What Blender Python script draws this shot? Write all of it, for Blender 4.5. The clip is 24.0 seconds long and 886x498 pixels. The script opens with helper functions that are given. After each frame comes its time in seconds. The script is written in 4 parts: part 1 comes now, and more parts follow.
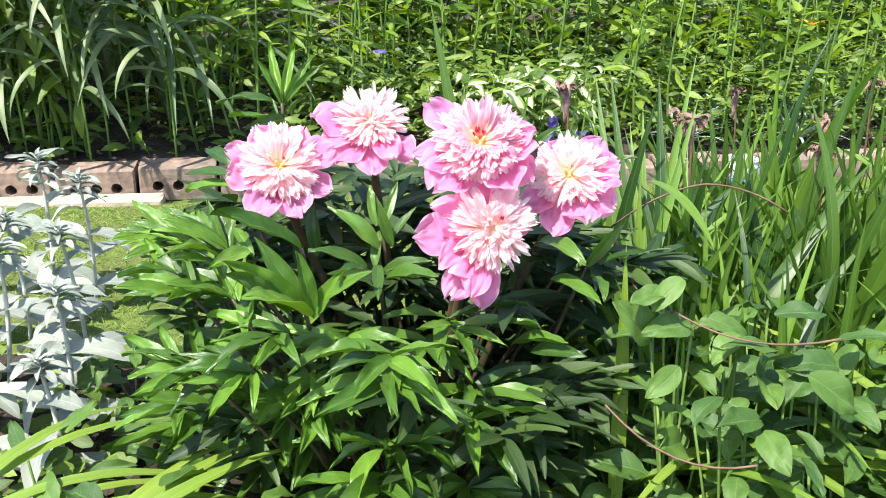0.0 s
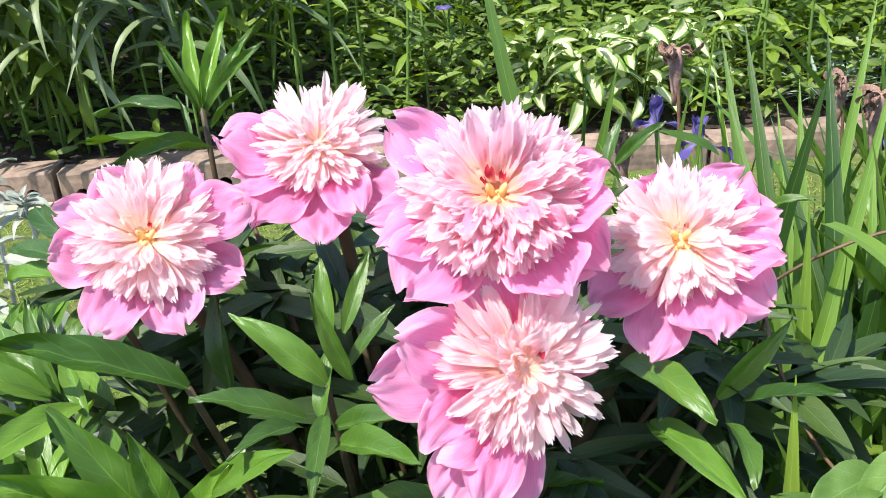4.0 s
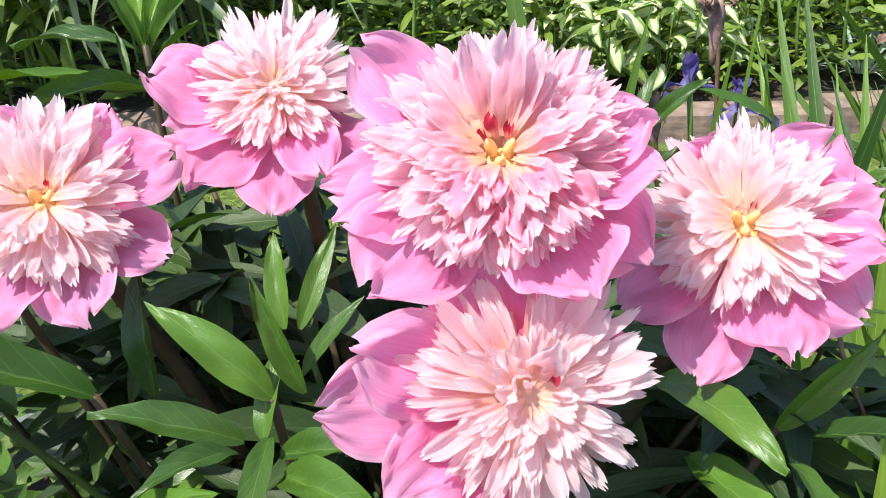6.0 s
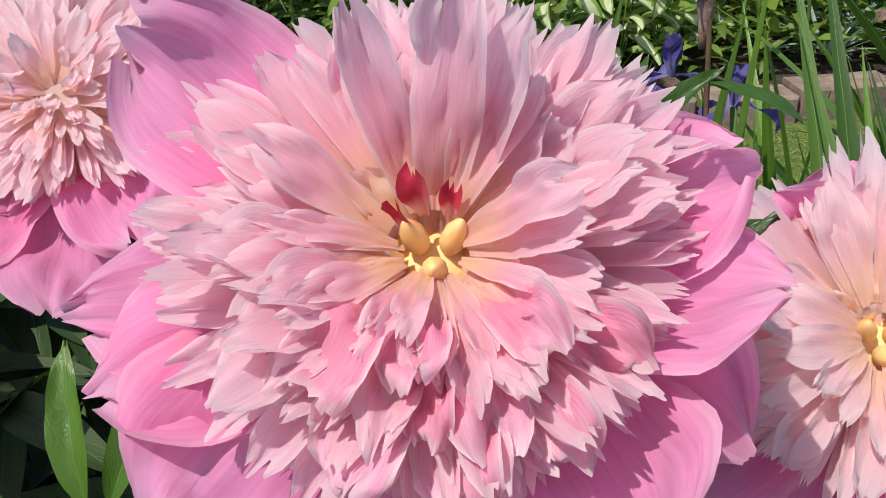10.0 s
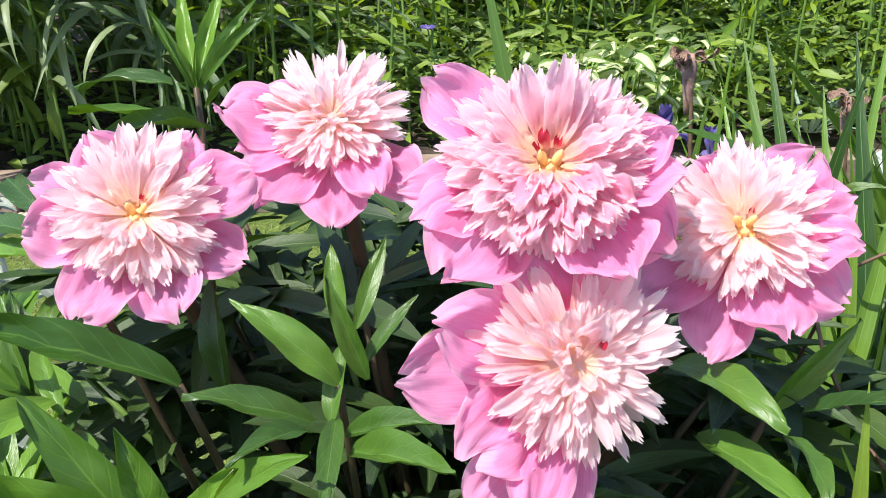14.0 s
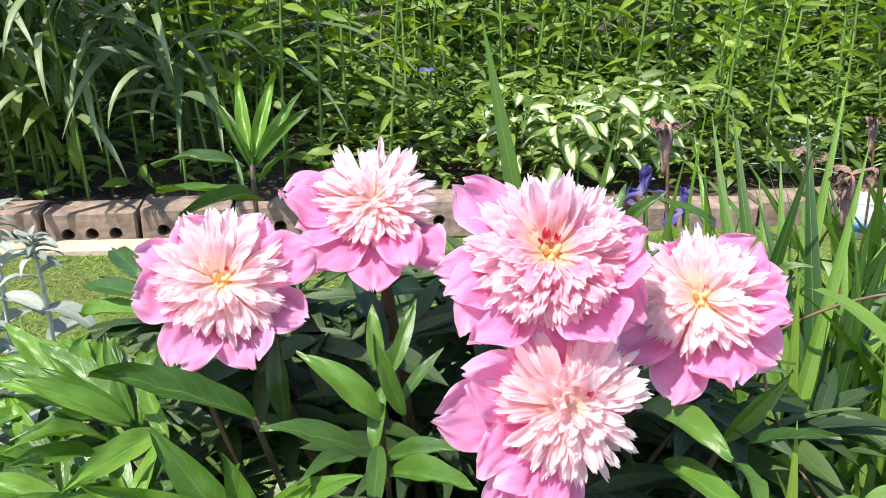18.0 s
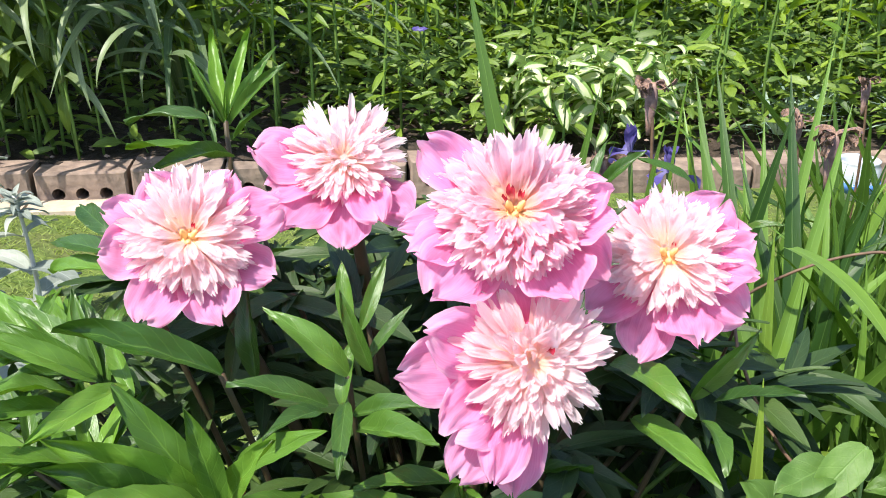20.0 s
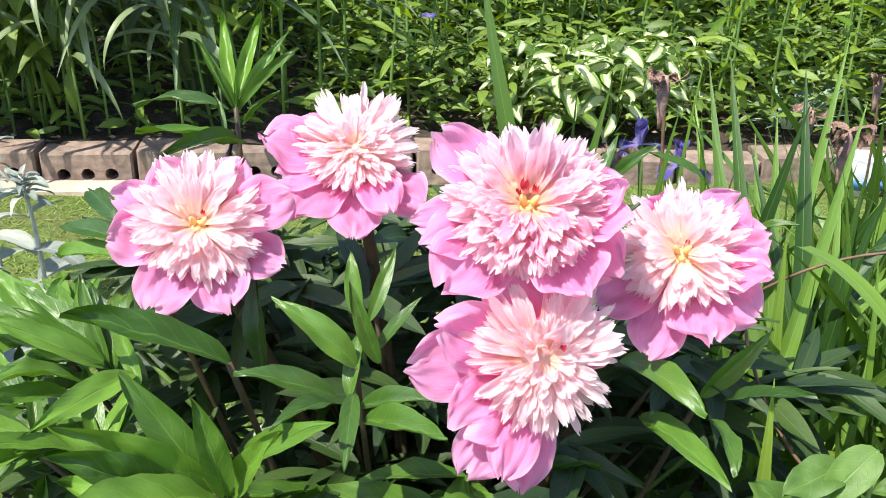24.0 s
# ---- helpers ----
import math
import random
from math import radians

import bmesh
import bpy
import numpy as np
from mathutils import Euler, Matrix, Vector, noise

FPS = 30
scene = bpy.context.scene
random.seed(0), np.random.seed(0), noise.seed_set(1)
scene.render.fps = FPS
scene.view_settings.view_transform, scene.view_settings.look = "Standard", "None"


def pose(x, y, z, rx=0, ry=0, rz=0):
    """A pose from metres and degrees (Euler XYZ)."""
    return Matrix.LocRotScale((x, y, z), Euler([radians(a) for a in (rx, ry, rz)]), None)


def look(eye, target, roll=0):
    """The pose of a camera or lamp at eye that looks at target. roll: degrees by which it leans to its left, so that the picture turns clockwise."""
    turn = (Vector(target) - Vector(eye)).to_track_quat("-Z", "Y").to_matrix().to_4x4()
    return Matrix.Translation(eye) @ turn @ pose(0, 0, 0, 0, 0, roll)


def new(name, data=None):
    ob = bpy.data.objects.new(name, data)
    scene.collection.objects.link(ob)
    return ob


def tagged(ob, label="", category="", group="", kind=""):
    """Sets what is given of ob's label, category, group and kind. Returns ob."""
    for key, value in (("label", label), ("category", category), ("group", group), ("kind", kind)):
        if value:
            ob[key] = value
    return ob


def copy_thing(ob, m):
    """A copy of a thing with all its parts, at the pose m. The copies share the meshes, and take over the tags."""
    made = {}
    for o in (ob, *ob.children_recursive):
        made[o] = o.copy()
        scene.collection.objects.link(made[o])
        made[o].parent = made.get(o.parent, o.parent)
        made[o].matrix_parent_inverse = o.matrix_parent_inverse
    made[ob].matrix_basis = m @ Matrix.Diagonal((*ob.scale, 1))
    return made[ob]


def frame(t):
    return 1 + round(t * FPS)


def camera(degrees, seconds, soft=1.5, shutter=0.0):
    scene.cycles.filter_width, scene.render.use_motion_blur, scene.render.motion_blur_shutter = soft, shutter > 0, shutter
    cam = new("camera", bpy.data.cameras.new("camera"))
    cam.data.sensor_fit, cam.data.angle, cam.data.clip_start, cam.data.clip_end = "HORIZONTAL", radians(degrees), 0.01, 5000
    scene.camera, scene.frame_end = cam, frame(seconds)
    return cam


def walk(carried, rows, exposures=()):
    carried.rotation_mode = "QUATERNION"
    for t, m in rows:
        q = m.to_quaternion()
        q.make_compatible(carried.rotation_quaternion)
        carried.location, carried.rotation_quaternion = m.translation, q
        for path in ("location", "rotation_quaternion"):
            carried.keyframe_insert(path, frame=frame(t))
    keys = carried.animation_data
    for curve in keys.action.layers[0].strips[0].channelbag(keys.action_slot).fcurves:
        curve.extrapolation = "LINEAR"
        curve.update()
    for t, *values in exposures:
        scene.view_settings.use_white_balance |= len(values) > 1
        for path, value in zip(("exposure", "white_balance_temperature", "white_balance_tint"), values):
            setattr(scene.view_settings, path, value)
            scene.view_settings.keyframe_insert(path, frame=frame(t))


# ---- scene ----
cam = camera(51.7, 24.0, 0.95)
PATH = [
    (0, (0.122, -0.112, 1.201), (0.008, 1.812, 0.666), 1.7),
    (0.5, (0.175, -0.04, 1.211), (0.055, 1.884, 0.681), 1.4),
    (1, (0.181, 0.093, 1.22), (0.017, 2.015, 0.689), 1.5),
    (1.5, (0.183, 0.219, 1.215), (0.008, 2.14, 0.685), 1.5),
    (2, (0.173, 0.275, 1.204), (-0.082, 2.179, 0.647), -1.6),
    (2.5, (0.165, 0.322, 1.2), (-0.128, 2.214, 0.62), -2.0),
    (4.5, (0.159, 0.434, 1.17), (-0.209, 2.29, 0.523), -1.7),
    (5, (0.154, 0.454, 1.162), (-0.222, 2.303, 0.499), -1.1),
    (5.5, (0.149, 0.502, 1.146), (-0.221, 2.346, 0.466), -0.6),
    (6, (0.147, 0.552, 1.136), (-0.218, 2.393, 0.445), -0.4),
    (6.5, (0.139, 0.595, 1.132), (-0.208, 2.437, 0.435), -0.0),
    (7, (0.138, 0.632, 1.135), (-0.193, 2.474, 0.432), -0.1),
    (7.5, (0.138, 0.657, 1.131), (-0.169, 2.505, 0.429), 0.0),
    (8, (0.138, 0.688, 1.129), (-0.144, 2.538, 0.422), 0.3),
    (8.5, (0.139, 0.706, 1.126), (-0.126, 2.558, 0.417), 0.2),
    (9, (0.136, 0.725, 1.119), (-0.126, 2.576, 0.41), -0.2),
    (9.5, (0.134, 0.741, 1.111), (-0.122, 2.591, 0.395), -0.5),
    (10, (0.123, 0.75, 1.107), (-0.124, 2.599, 0.385), -0.5),
    (10.5, (0.116, 0.745, 1.108), (-0.132, 2.594, 0.387), -0.9),
    (11, (0.113, 0.719, 1.111), (-0.172, 2.548, 0.355), -1.6),
    (11.5, (0.111, 0.675, 1.119), (-0.179, 2.495, 0.344), -1.7),
    (13.5, (0.104, 0.497, 1.116), (-0.168, 2.39, 0.531), -0.4),
    (14, (0.111, 0.464, 1.128), (-0.163, 2.366, 0.572), 0.2),
    (14.5, (0.11, 0.425, 1.137), (-0.164, 2.337, 0.617), 0.5),
    (15, (0.106, 0.396, 1.149), (-0.165, 2.316, 0.661), 0.8),
    (15.5, (0.101, 0.375, 1.164), (-0.16, 2.3, 0.69), 1.1),
    (16, (0.102, 0.367, 1.182), (-0.15, 2.293, 0.706), 1.2),
    (16.5, (0.103, 0.367, 1.183), (-0.149, 2.292, 0.703), 1.1),
    (17, (0.105, 0.359, 1.182), (-0.147, 2.281, 0.691), 1.1),
    (17.5, (0.105, 0.341, 1.194), (-0.145, 2.26, 0.69), 1.1),
    (18, (0.103, 0.336, 1.199), (-0.143, 2.251, 0.679), 1.1),
    (18.5, (0.107, 0.337, 1.194), (-0.137, 2.248, 0.658), 1.3),
    (19, (0.12, 0.346, 1.193), (-0.125, 2.251, 0.637), 1.3),
    (19.5, (0.128, 0.344, 1.193), (-0.118, 2.242, 0.612), 1.3),
    (21.5, (0.123, 0.337, 1.205), (-0.119, 2.224, 0.59), 1.1),
    (22, (0.123, 0.338, 1.206), (-0.119, 2.225, 0.589), 1.1),
    (22.5, (0.126, 0.337, 1.204), (-0.115, 2.224, 0.587), 1.3),
    (23, (0.124, 0.351, 1.203), (-0.121, 2.236, 0.582), 1.6),
    (23.5, (0.13, 0.354, 1.192), (-0.118, 2.238, 0.57), 1.9),
    (24, (0.12, 0.347, 1.197), (-0.128, 2.23, 0.57), 2.4),
]
# the path is levelled to the lawn, which lies at height zero
LEVEL = pose(0, 0, 0.82, -6.0) @ pose(0, 0, -1.2)
walk(cam, [(t, LEVEL @ look(eye, target, roll)) for t, eye, target, roll in PATH],
     [(0.0, 1.42), (1.5, 1.3), (5.0, 1.09), (7.0, 0.83), (8.5, 0.56), (9.5, 0.34), (11.0, 0.12), (13.5, 0.96), (15.0, 1.03), (17.0, 1.12), (24.0, 1.15)])

# ---- light ----
SUN = Vector((-0.30, -0.42, 0.855)).normalized()
world = bpy.data.worlds.new("sky")
scene.world = world
world.use_nodes = True
wn = world.node_tree.nodes
sky = wn.new("ShaderNodeTexSky")
sky.sky_type, sky.sun_disc = "NISHITA", False
sky.sun_elevation = math.asin(SUN.z)
sky.sun_rotation = math.atan2(SUN.x, SUN.y)
wn["Background"].inputs["Strength"].default_value = 0.135
world.node_tree.links.new(sky.outputs[0], wn["Background"].inputs["Color"])
sun_data = bpy.data.lights.new("sun", "SUN")
sun_data.energy, sun_data.angle, sun_data.color = 3.85, radians(0.53), (1.0, 0.955, 0.885)
sun = new("sun", sun_data)
sun.matrix_basis = look(SUN * 10, (0, 0, 0))


# ---- materials ----
def shader(name):
    m = bpy.data.materials.new(name)
    m.use_nodes = True
    return m, m.node_tree.nodes, m.node_tree.links, m.node_tree.nodes["Principled BSDF"]


def ramp(nodes, links, source, stops):
    r = nodes.new("ShaderNodeValToRGB")
    while len(r.color_ramp.elements) < len(stops):
        r.color_ramp.elements.new(0.5)
    for e, (p, c) in zip(r.color_ramp.elements, stops):
        e.position, e.color = p, (*c, 1)
    links.new(source, r.inputs[0])
    return r.outputs[0]


def mixed(nodes, links, kind, factor, a, b):
    n = nodes.new("ShaderNodeMix")
    n.data_type, n.blend_type = "RGBA", kind
    for sock, v in ((n.inputs[0], factor), (n.inputs[6], a), (n.inputs[7], b)):
        if isinstance(v, (int, float)):
            sock.default_value = v
        elif isinstance(v, tuple):
            sock.default_value = (*v, 1)
        else:
            links.new(v, sock)
    return n.outputs[2]


def calc(nodes, links, op, a, b=0.0):
    n = nodes.new("ShaderNodeMath")
    n.operation = op
    for sock, v in ((n.inputs[0], a), (n.inputs[1], b)):
        if isinstance(v, (int, float)):
            sock.default_value = v
        else:
            links.new(v, sock)
    return n.outputs[0]


def noise_tex(nodes, links, scale, detail=4.0, coord="Object", stretch=None):
    tc = nodes.new("ShaderNodeTexCoord")
    out = tc.outputs[coord]
    if stretch:
        mp = nodes.new("ShaderNodeMapping")
        mp.inputs["Scale"].default_value = stretch
        links.new(out, mp.inputs[0])
        out = mp.outputs[0]
    n = nodes.new("ShaderNodeTexNoise")
    n.inputs["Scale"].default_value, n.inputs["Detail"].default_value = scale, detail
    links.new(out, n.inputs["Vector"])
    return n.outputs["Fac"]


def bumped(nodes, links, bsdf, height, strength, distance=0.002):
    b = nodes.new("ShaderNodeBump")
    b.inputs["Strength"].default_value, b.inputs["Distance"].default_value = strength, distance
    links.new(height, b.inputs["Height"])
    links.new(b.outputs[0], bsdf.inputs["Normal"])
    return b.outputs[0]


def leafy(name, dark, light, glow, rough=0.38, through_light=0.32, veins=7.0, stuff=False, pale=None):
    """A leaf: midrib and side veins from its own length and width, shade varying from leaf to leaf, light passing through."""
    m, n, l, p = shader(name)
    uv = n.new("ShaderNodeUVMap")
    sep = n.new("ShaderNodeSeparateXYZ")
    l.new(uv.outputs[0], sep.inputs[0])
    side = calc(n, l, "ABSOLUTE", calc(n, l, "SUBTRACT", sep.outputs[0], 0.5))
    if stuff:
        rnd = n.new("ShaderNodeNewGeometry").outputs["Random Per Island"]
    else:
        rnd = n.new("ShaderNodeObjectInfo").outputs["Random"]
    col = ramp(n, l, rnd, ((0.0, dark), (0.55, tuple((a + b) / 2 for a, b in zip(dark, light))), (1.0, light)))
    blot = noise_tex(n, l, 3.0, 5.0, "UV")
    col = mixed(n, l, "MULTIPLY", 0.55, col, ramp(n, l, blot, ((0.3, (0.62, 0.66, 0.55)), (0.7, (1.15, 1.1, 1.0)))))
    if pale:
        edge = calc(n, l, "ADD", side, calc(n, l, "MULTIPLY", calc(n, l, "SUBTRACT", blot, 0.5), 0.35))
        keep = ramp(n, l, edge, ((0.26, (1, 1, 1)), (0.33, (0, 0, 0))))
        col = mixed(n, l, "MIX", keep, col, pale)
    rib = ramp(n, l, side, ((0.0, (1, 1, 1)), (0.035, (0, 0, 0))))
    wave = calc(n, l, "SINE", calc(n, l, "MULTIPLY", calc(n, l, "SUBTRACT", sep.outputs[1], calc(n, l, "MULTIPLY", side, 0.45)), veins * 6.283))
    vein = ramp(n, l, wave, ((0.86, (0, 0, 0)), (1.0, (1, 1, 1))))
    lines = mixed(n, l, "LIGHTEN", 1.0, mixed(n, l, "MIX", 0.7, vein, (0.0, 0.0, 0.0)), rib)
    col = mixed(n, l, "MIX", calc(n, l, "MULTIPLY", lines, 0.30), col, tuple(min(1, c * 1.5 + 0.05) for c in light))
    l.new(col, p.inputs["Base Color"])
    fine = noise_tex(n, l, 16.0, 4.0, "UV", (1.0, 2.2, 1.0))
    l.new(calc(n, l, "ADD", calc(n, l, "MULTIPLY", fine, 0.30), rough - 0.09), p.inputs["Roughness"])
    p.inputs["Specular IOR Level"].default_value = 0.55
    height = calc(n, l, "ADD", calc(n, l, "SUBTRACT", calc(n, l, "MULTIPLY", blot, 0.6), lines), calc(n, l, "MULTIPLY", fine, 0.7))
    nrm = bumped(n, l, p, height, 0.32, 0.0012)
    t = n.new("ShaderNodeBsdfTranslucent")
    l.new(mixed(n, l, "MULTIPLY", 1.0, mixed(n, l, "MIX", 0.35, col, light), glow), t.inputs[0])
    l.new(nrm, t.inputs["Normal"])
    mx = n.new("ShaderNodeMixShader")
    mx.inputs[0].default_value = through_light
    l.new(p.outputs[0], mx.inputs[1])
    l.new(t.outputs[0], mx.inputs[2])
    l.new(mx.outputs[0], n["Material Output"].inputs[0])
    return m


def petaly(name, base, middle, tip, vary, through_light=0.4, margin=0.0):
    """A petal: colour runs from its base to its tip, with fine lengthwise veins."""
    m, n, l, p = shader(name)
    uv = n.new("ShaderNodeUVMap")
    sep = n.new("ShaderNodeSeparateXYZ")
    l.new(uv.outputs[0], sep.inputs[0])
    grain = noise_tex(n, l, 9.0, 5.0, "UV", (5.0, 0.45, 1.0))
    patch = noise_tex(n, l, 2.2, 3.0, "UV")
    along = calc(n, l, "ADD", sep.outputs[1], calc(n, l, "MULTIPLY", calc(n, l, "SUBTRACT", grain, 0.5), 0.22))
    col = ramp(n, l, along, ((0.20, base), (0.52, middle), (0.74, tuple((a + b) / 2 for a, b in zip(middle, tip))), (0.95, tip)))
    rnd = n.new("ShaderNodeObjectInfo").outputs["Random"]
    col = mixed(n, l, "MIX", calc(n, l, "MULTIPLY", rnd, 0.45), col, vary)
    if margin:
        side = calc(n, l, "ABSOLUTE", calc(n, l, "SUBTRACT", sep.outputs[0], 0.5))
        rim = calc(n, l, "MAXIMUM", ramp(n, l, side, ((0.40, (0, 0, 0)), (0.49, (1, 1, 1)))), ramp(n, l, sep.outputs[1], ((0.90, (0, 0, 0)), (1.0, (1, 1, 1)))))
        col = mixed(n, l, "MIX", calc(n, l, "MULTIPLY", rim, margin), col, (0.95, 0.90, 0.88))
    col = mixed(n, l, "MULTIPLY", 0.8, col, ramp(n, l, grain, ((0.3, (0.93, 0.82, 0.88)), (0.62, (1.0, 1.0, 1.0)))))
    col = mixed(n, l, "MULTIPLY", 0.7, col, ramp(n, l, patch, ((0.3, (0.97, 0.91, 0.94)), (0.65, (1.0, 1.0, 1.0)))))
    l.new(col, p.inputs["Base Color"])
    p.inputs["Roughness"].default_value = 0.62
    p.inputs["Specular IOR Level"].default_value = 0.25
    p.inputs["Sheen Weight"].default_value = 0.12
    nrm = bumped(n, l, p, calc(n, l, "ADD", grain, calc(n, l, "MULTIPLY", patch, 0.8)), 0.28, 0.0008)
    t = n.new("ShaderNodeBsdfTranslucent")
    l.new(mixed(n, l, "MULTIPLY", 0.5, col, tuple(min(1, 0.25 + c * 0.80) for c in vary)), t.inputs[0])
    l.new(nrm, t.inputs["Normal"])
    mx = n.new("ShaderNodeMixShader")
    mx.inputs[0].default_value = through_light
    l.new(p.outputs[0], mx.inputs[1])
    l.new(t.outputs[0], mx.inputs[2])
    l.new(mx.outputs[0], n["Material Output"].inputs[0])
    return m


def solid(name, a, b, scale, rough=0.7, bump=0.5, distance=0.004, detail=6.0, third=None, spec=0.3):
    """A mottled opaque surface of two or three colours at two scales."""
    m, n, l, p = shader(name)
    fine = noise_tex(n, l, scale, detail)
    wide = noise_tex(n, l, scale * 0.13, 3.0)
    col = ramp(n, l, fine, ((0.32, a), (0.68, b)))
    col = mixed(n, l, "MIX", ramp(n, l, wide, ((0.45, (0, 0, 0)), (0.68, (0.75, 0.75, 0.75)))), col, third or tuple(0.6 * x for x in a))
    rnd = n.new("ShaderNodeObjectInfo").outputs["Random"]
    col = mixed(n, l, "MULTIPLY", 0.5, col, ramp(n, l, rnd, ((0.0, (0.75, 0.75, 0.78)), (1.0, (1.15, 1.1, 1.08)))))
    l.new(col, p.inputs["Base Color"])
    p.inputs["Roughness"].default_value = rough
    p.inputs["Specular IOR Level"].default_value = spec
    bumped(n, l, p, fine, bump, distance)
    return m


PEONY_LEAF = leafy("peony_leaf", (0.04, 0.11, 0.013), (0.165, 0.32, 0.038), (1.0, 1.0, 0.25), 0.33, 0.28)
# deeper leaf green; also stands in for shade on middle and right sprays
PEONY_DARK = leafy("peony_leaf_deep_and_shade", (0.026, 0.07, 0.012), (0.10, 0.21, 0.026), (1.0, 1.0, 0.3), 0.31, 0.22)
PHLOX_LEAF = leafy("stem_leaf", (0.10, 0.21, 0.02), (0.31, 0.44, 0.055), (1.0, 1.0, 0.3), 0.42, 0.48)
# peony leaf green darkened to carry the shade inside the bush
PEONY_SHADE = leafy("peony_leaf_shade", (0.016, 0.042, 0.010), (0.055, 0.105, 0.018), (0.9, 1.0, 0.35), 0.50, 0.22, stuff=True)
UNDER_LEAF = leafy("undergrowth_leaf", (0.045, 0.10, 0.015), (0.21, 0.31, 0.04), (1.0, 1.0, 0.3), 0.45, 0.35, stuff=True)
STRAP_LEAF = leafy("strap_leaf", (0.05, 0.10, 0.03), (0.24, 0.30, 0.15), (0.9, 1.0, 0.5), 0.40, 0.25, 0.0)
IRIS_LEAF = leafy("iris_leaf", (0.018, 0.058, 0.012), (0.175, 0.315, 0.044), (0.9, 1.0, 0.3), 0.36, 0.32, 0.0)
GRASS_LEAF = leafy("grass_leaf", (0.14, 0.27, 0.03), (0.28, 0.40, 0.06), (1.0, 1.0, 0.25), 0.42, 0.38, 0.0)
HERB_LEAF = leafy("herb_leaf", (0.036, 0.095, 0.018), (0.12, 0.225, 0.036), (0.95, 1.0, 0.35), 0.52, 0.28, 6.0)
HOSTA_LEAF = leafy("hosta_leaf", (0.12, 0.25, 0.04), (0.22, 0.36, 0.07), (1.0, 1.0, 0.5), 0.40, 0.35, 8.0, pale=(0.66, 0.70, 0.42))
SILVER_LEAF = leafy("silver_leaf", (0.20, 0.23, 0.205), (0.37, 0.395, 0.35), (0.9, 1.0, 0.85), 0.85, 0.15, 5.0)
BLUE_LEAF = leafy("blue_green_leaf", (0.20, 0.30, 0.24), (0.36, 0.46, 0.38), (0.9, 1.0, 0.7), 0.55, 0.2, 0.0)
LAWN_LEAF = leafy("lawn_blade", (0.12, 0.20, 0.025), (0.30, 0.37, 0.07), (1.0, 1.0, 0.3), 0.5, 0.35, 0.0, stuff=True)
STEM_GREEN = solid("green_stem", (0.10, 0.19, 0.04), (0.17, 0.27, 0.06), 60, 0.5, 0.2, 0.001)
STEM_DARK = solid("purple_stem", (0.055, 0.05, 0.025), (0.11, 0.07, 0.04), 60, 0.45, 0.2, 0.001)
STEM_SILVER = solid("woolly_stem", (0.44, 0.45, 0.39), (0.58, 0.59, 0.52), 90, 0.9, 0.4, 0.002)
VINE = solid("brown_vine", (0.11, 0.065, 0.04), (0.19, 0.12, 0.075), 80, 0.6, 0.4, 0.001)
DRY = solid("dry_petal", (0.20, 0.10, 0.06), (0.48, 0.32, 0.22), 90, 0.8, 0.7, 0.003, third=(0.10, 0.08, 0.14))
SOIL = solid("soil", (0.035, 0.026, 0.018), (0.085, 0.062, 0.045), 45, 0.95, 1.0, 0.02)
BRICK = solid("brick_clay", (0.17, 0.125, 0.10), (0.34, 0.25, 0.19), 34, 0.9, 0.9, 0.006, third=(0.17, 0.14, 0.11))
PAVER = solid("pale_stone", (0.42, 0.34, 0.25), (0.58, 0.48, 0.36), 30, 0.9, 0.8, 0.006, third=(0.30, 0.26, 0.19))
GROUND = solid("lawn_ground", (0.06, 0.10, 0.018), (0.14, 0.19, 0.04), 55, 0.95, 1.0, 0.012, third=(0.11, 0.12, 0.04))
CARPEL = solid("carpel", (0.90, 0.53, 0.18), (0.93, 0.69, 0.33), 160, 0.5, 0.3, 0.001, third=(0.94, 0.50, 0.26))
RED_TIP = petaly("crimson_petaloid", (0.92, 0.62, 0.55), (0.55, 0.03, 0.07), (0.50, 0.02, 0.06), (0.60, 0.05, 0.09), 0.3)
VIOLET = petaly("violet_petal", (0.26, 0.24, 0.45), (0.11, 0.09, 0.34), (0.09, 0.07, 0.28), (0.20, 0.17, 0.44), 0.4)
YELLOW = petaly("yellow_petal", (0.8, 0.5, 0.05), (0.85, 0.55, 0.06), (0.85, 0.6, 0.1), (0.9, 0.6, 0.05), 0.4)
GLAZE, _n, _l, _p = shader("white_glaze")
_p.inputs["Base Color"].default_value, _p.inputs["Roughness"].default_value = (0.80, 0.82, 0.84, 1), 0.12
_l.new(ramp(_n, _l, noise_tex(_n, _l, 14, 3.0), ((0.35, (0.42, 0.45, 0.50)), (0.7, (0.66, 0.68, 0.70)))), _p.inputs["Base Color"])
BLUE_GLAZE, _n, _l, _p = shader("blue_glaze")
_p.inputs["Roughness"].default_value = 0.15
_l.new(ramp(_n, _l, noise_tex(_n, _l, 14, 3.0), ((0.35, (0.05, 0.14, 0.42)), (0.7, (0.12, 0.28, 0.62)))), _p.inputs["Base Color"])


# ---- builders ----
def thing(name, place, label, category, group="", kind="", turn=0.0):
    ob = new(name)
    ob.empty_display_size = 0.02
    ob.matrix_basis = pose(*place, 0, 0, turn)
    return tagged(ob, label, category, group, kind)


def part(name, me, parent, m=None, label=""):
    ob = new(name, me)
    ob.parent = parent
    if m is not None:
        ob.matrix_basis = m
    return tagged(ob, label)


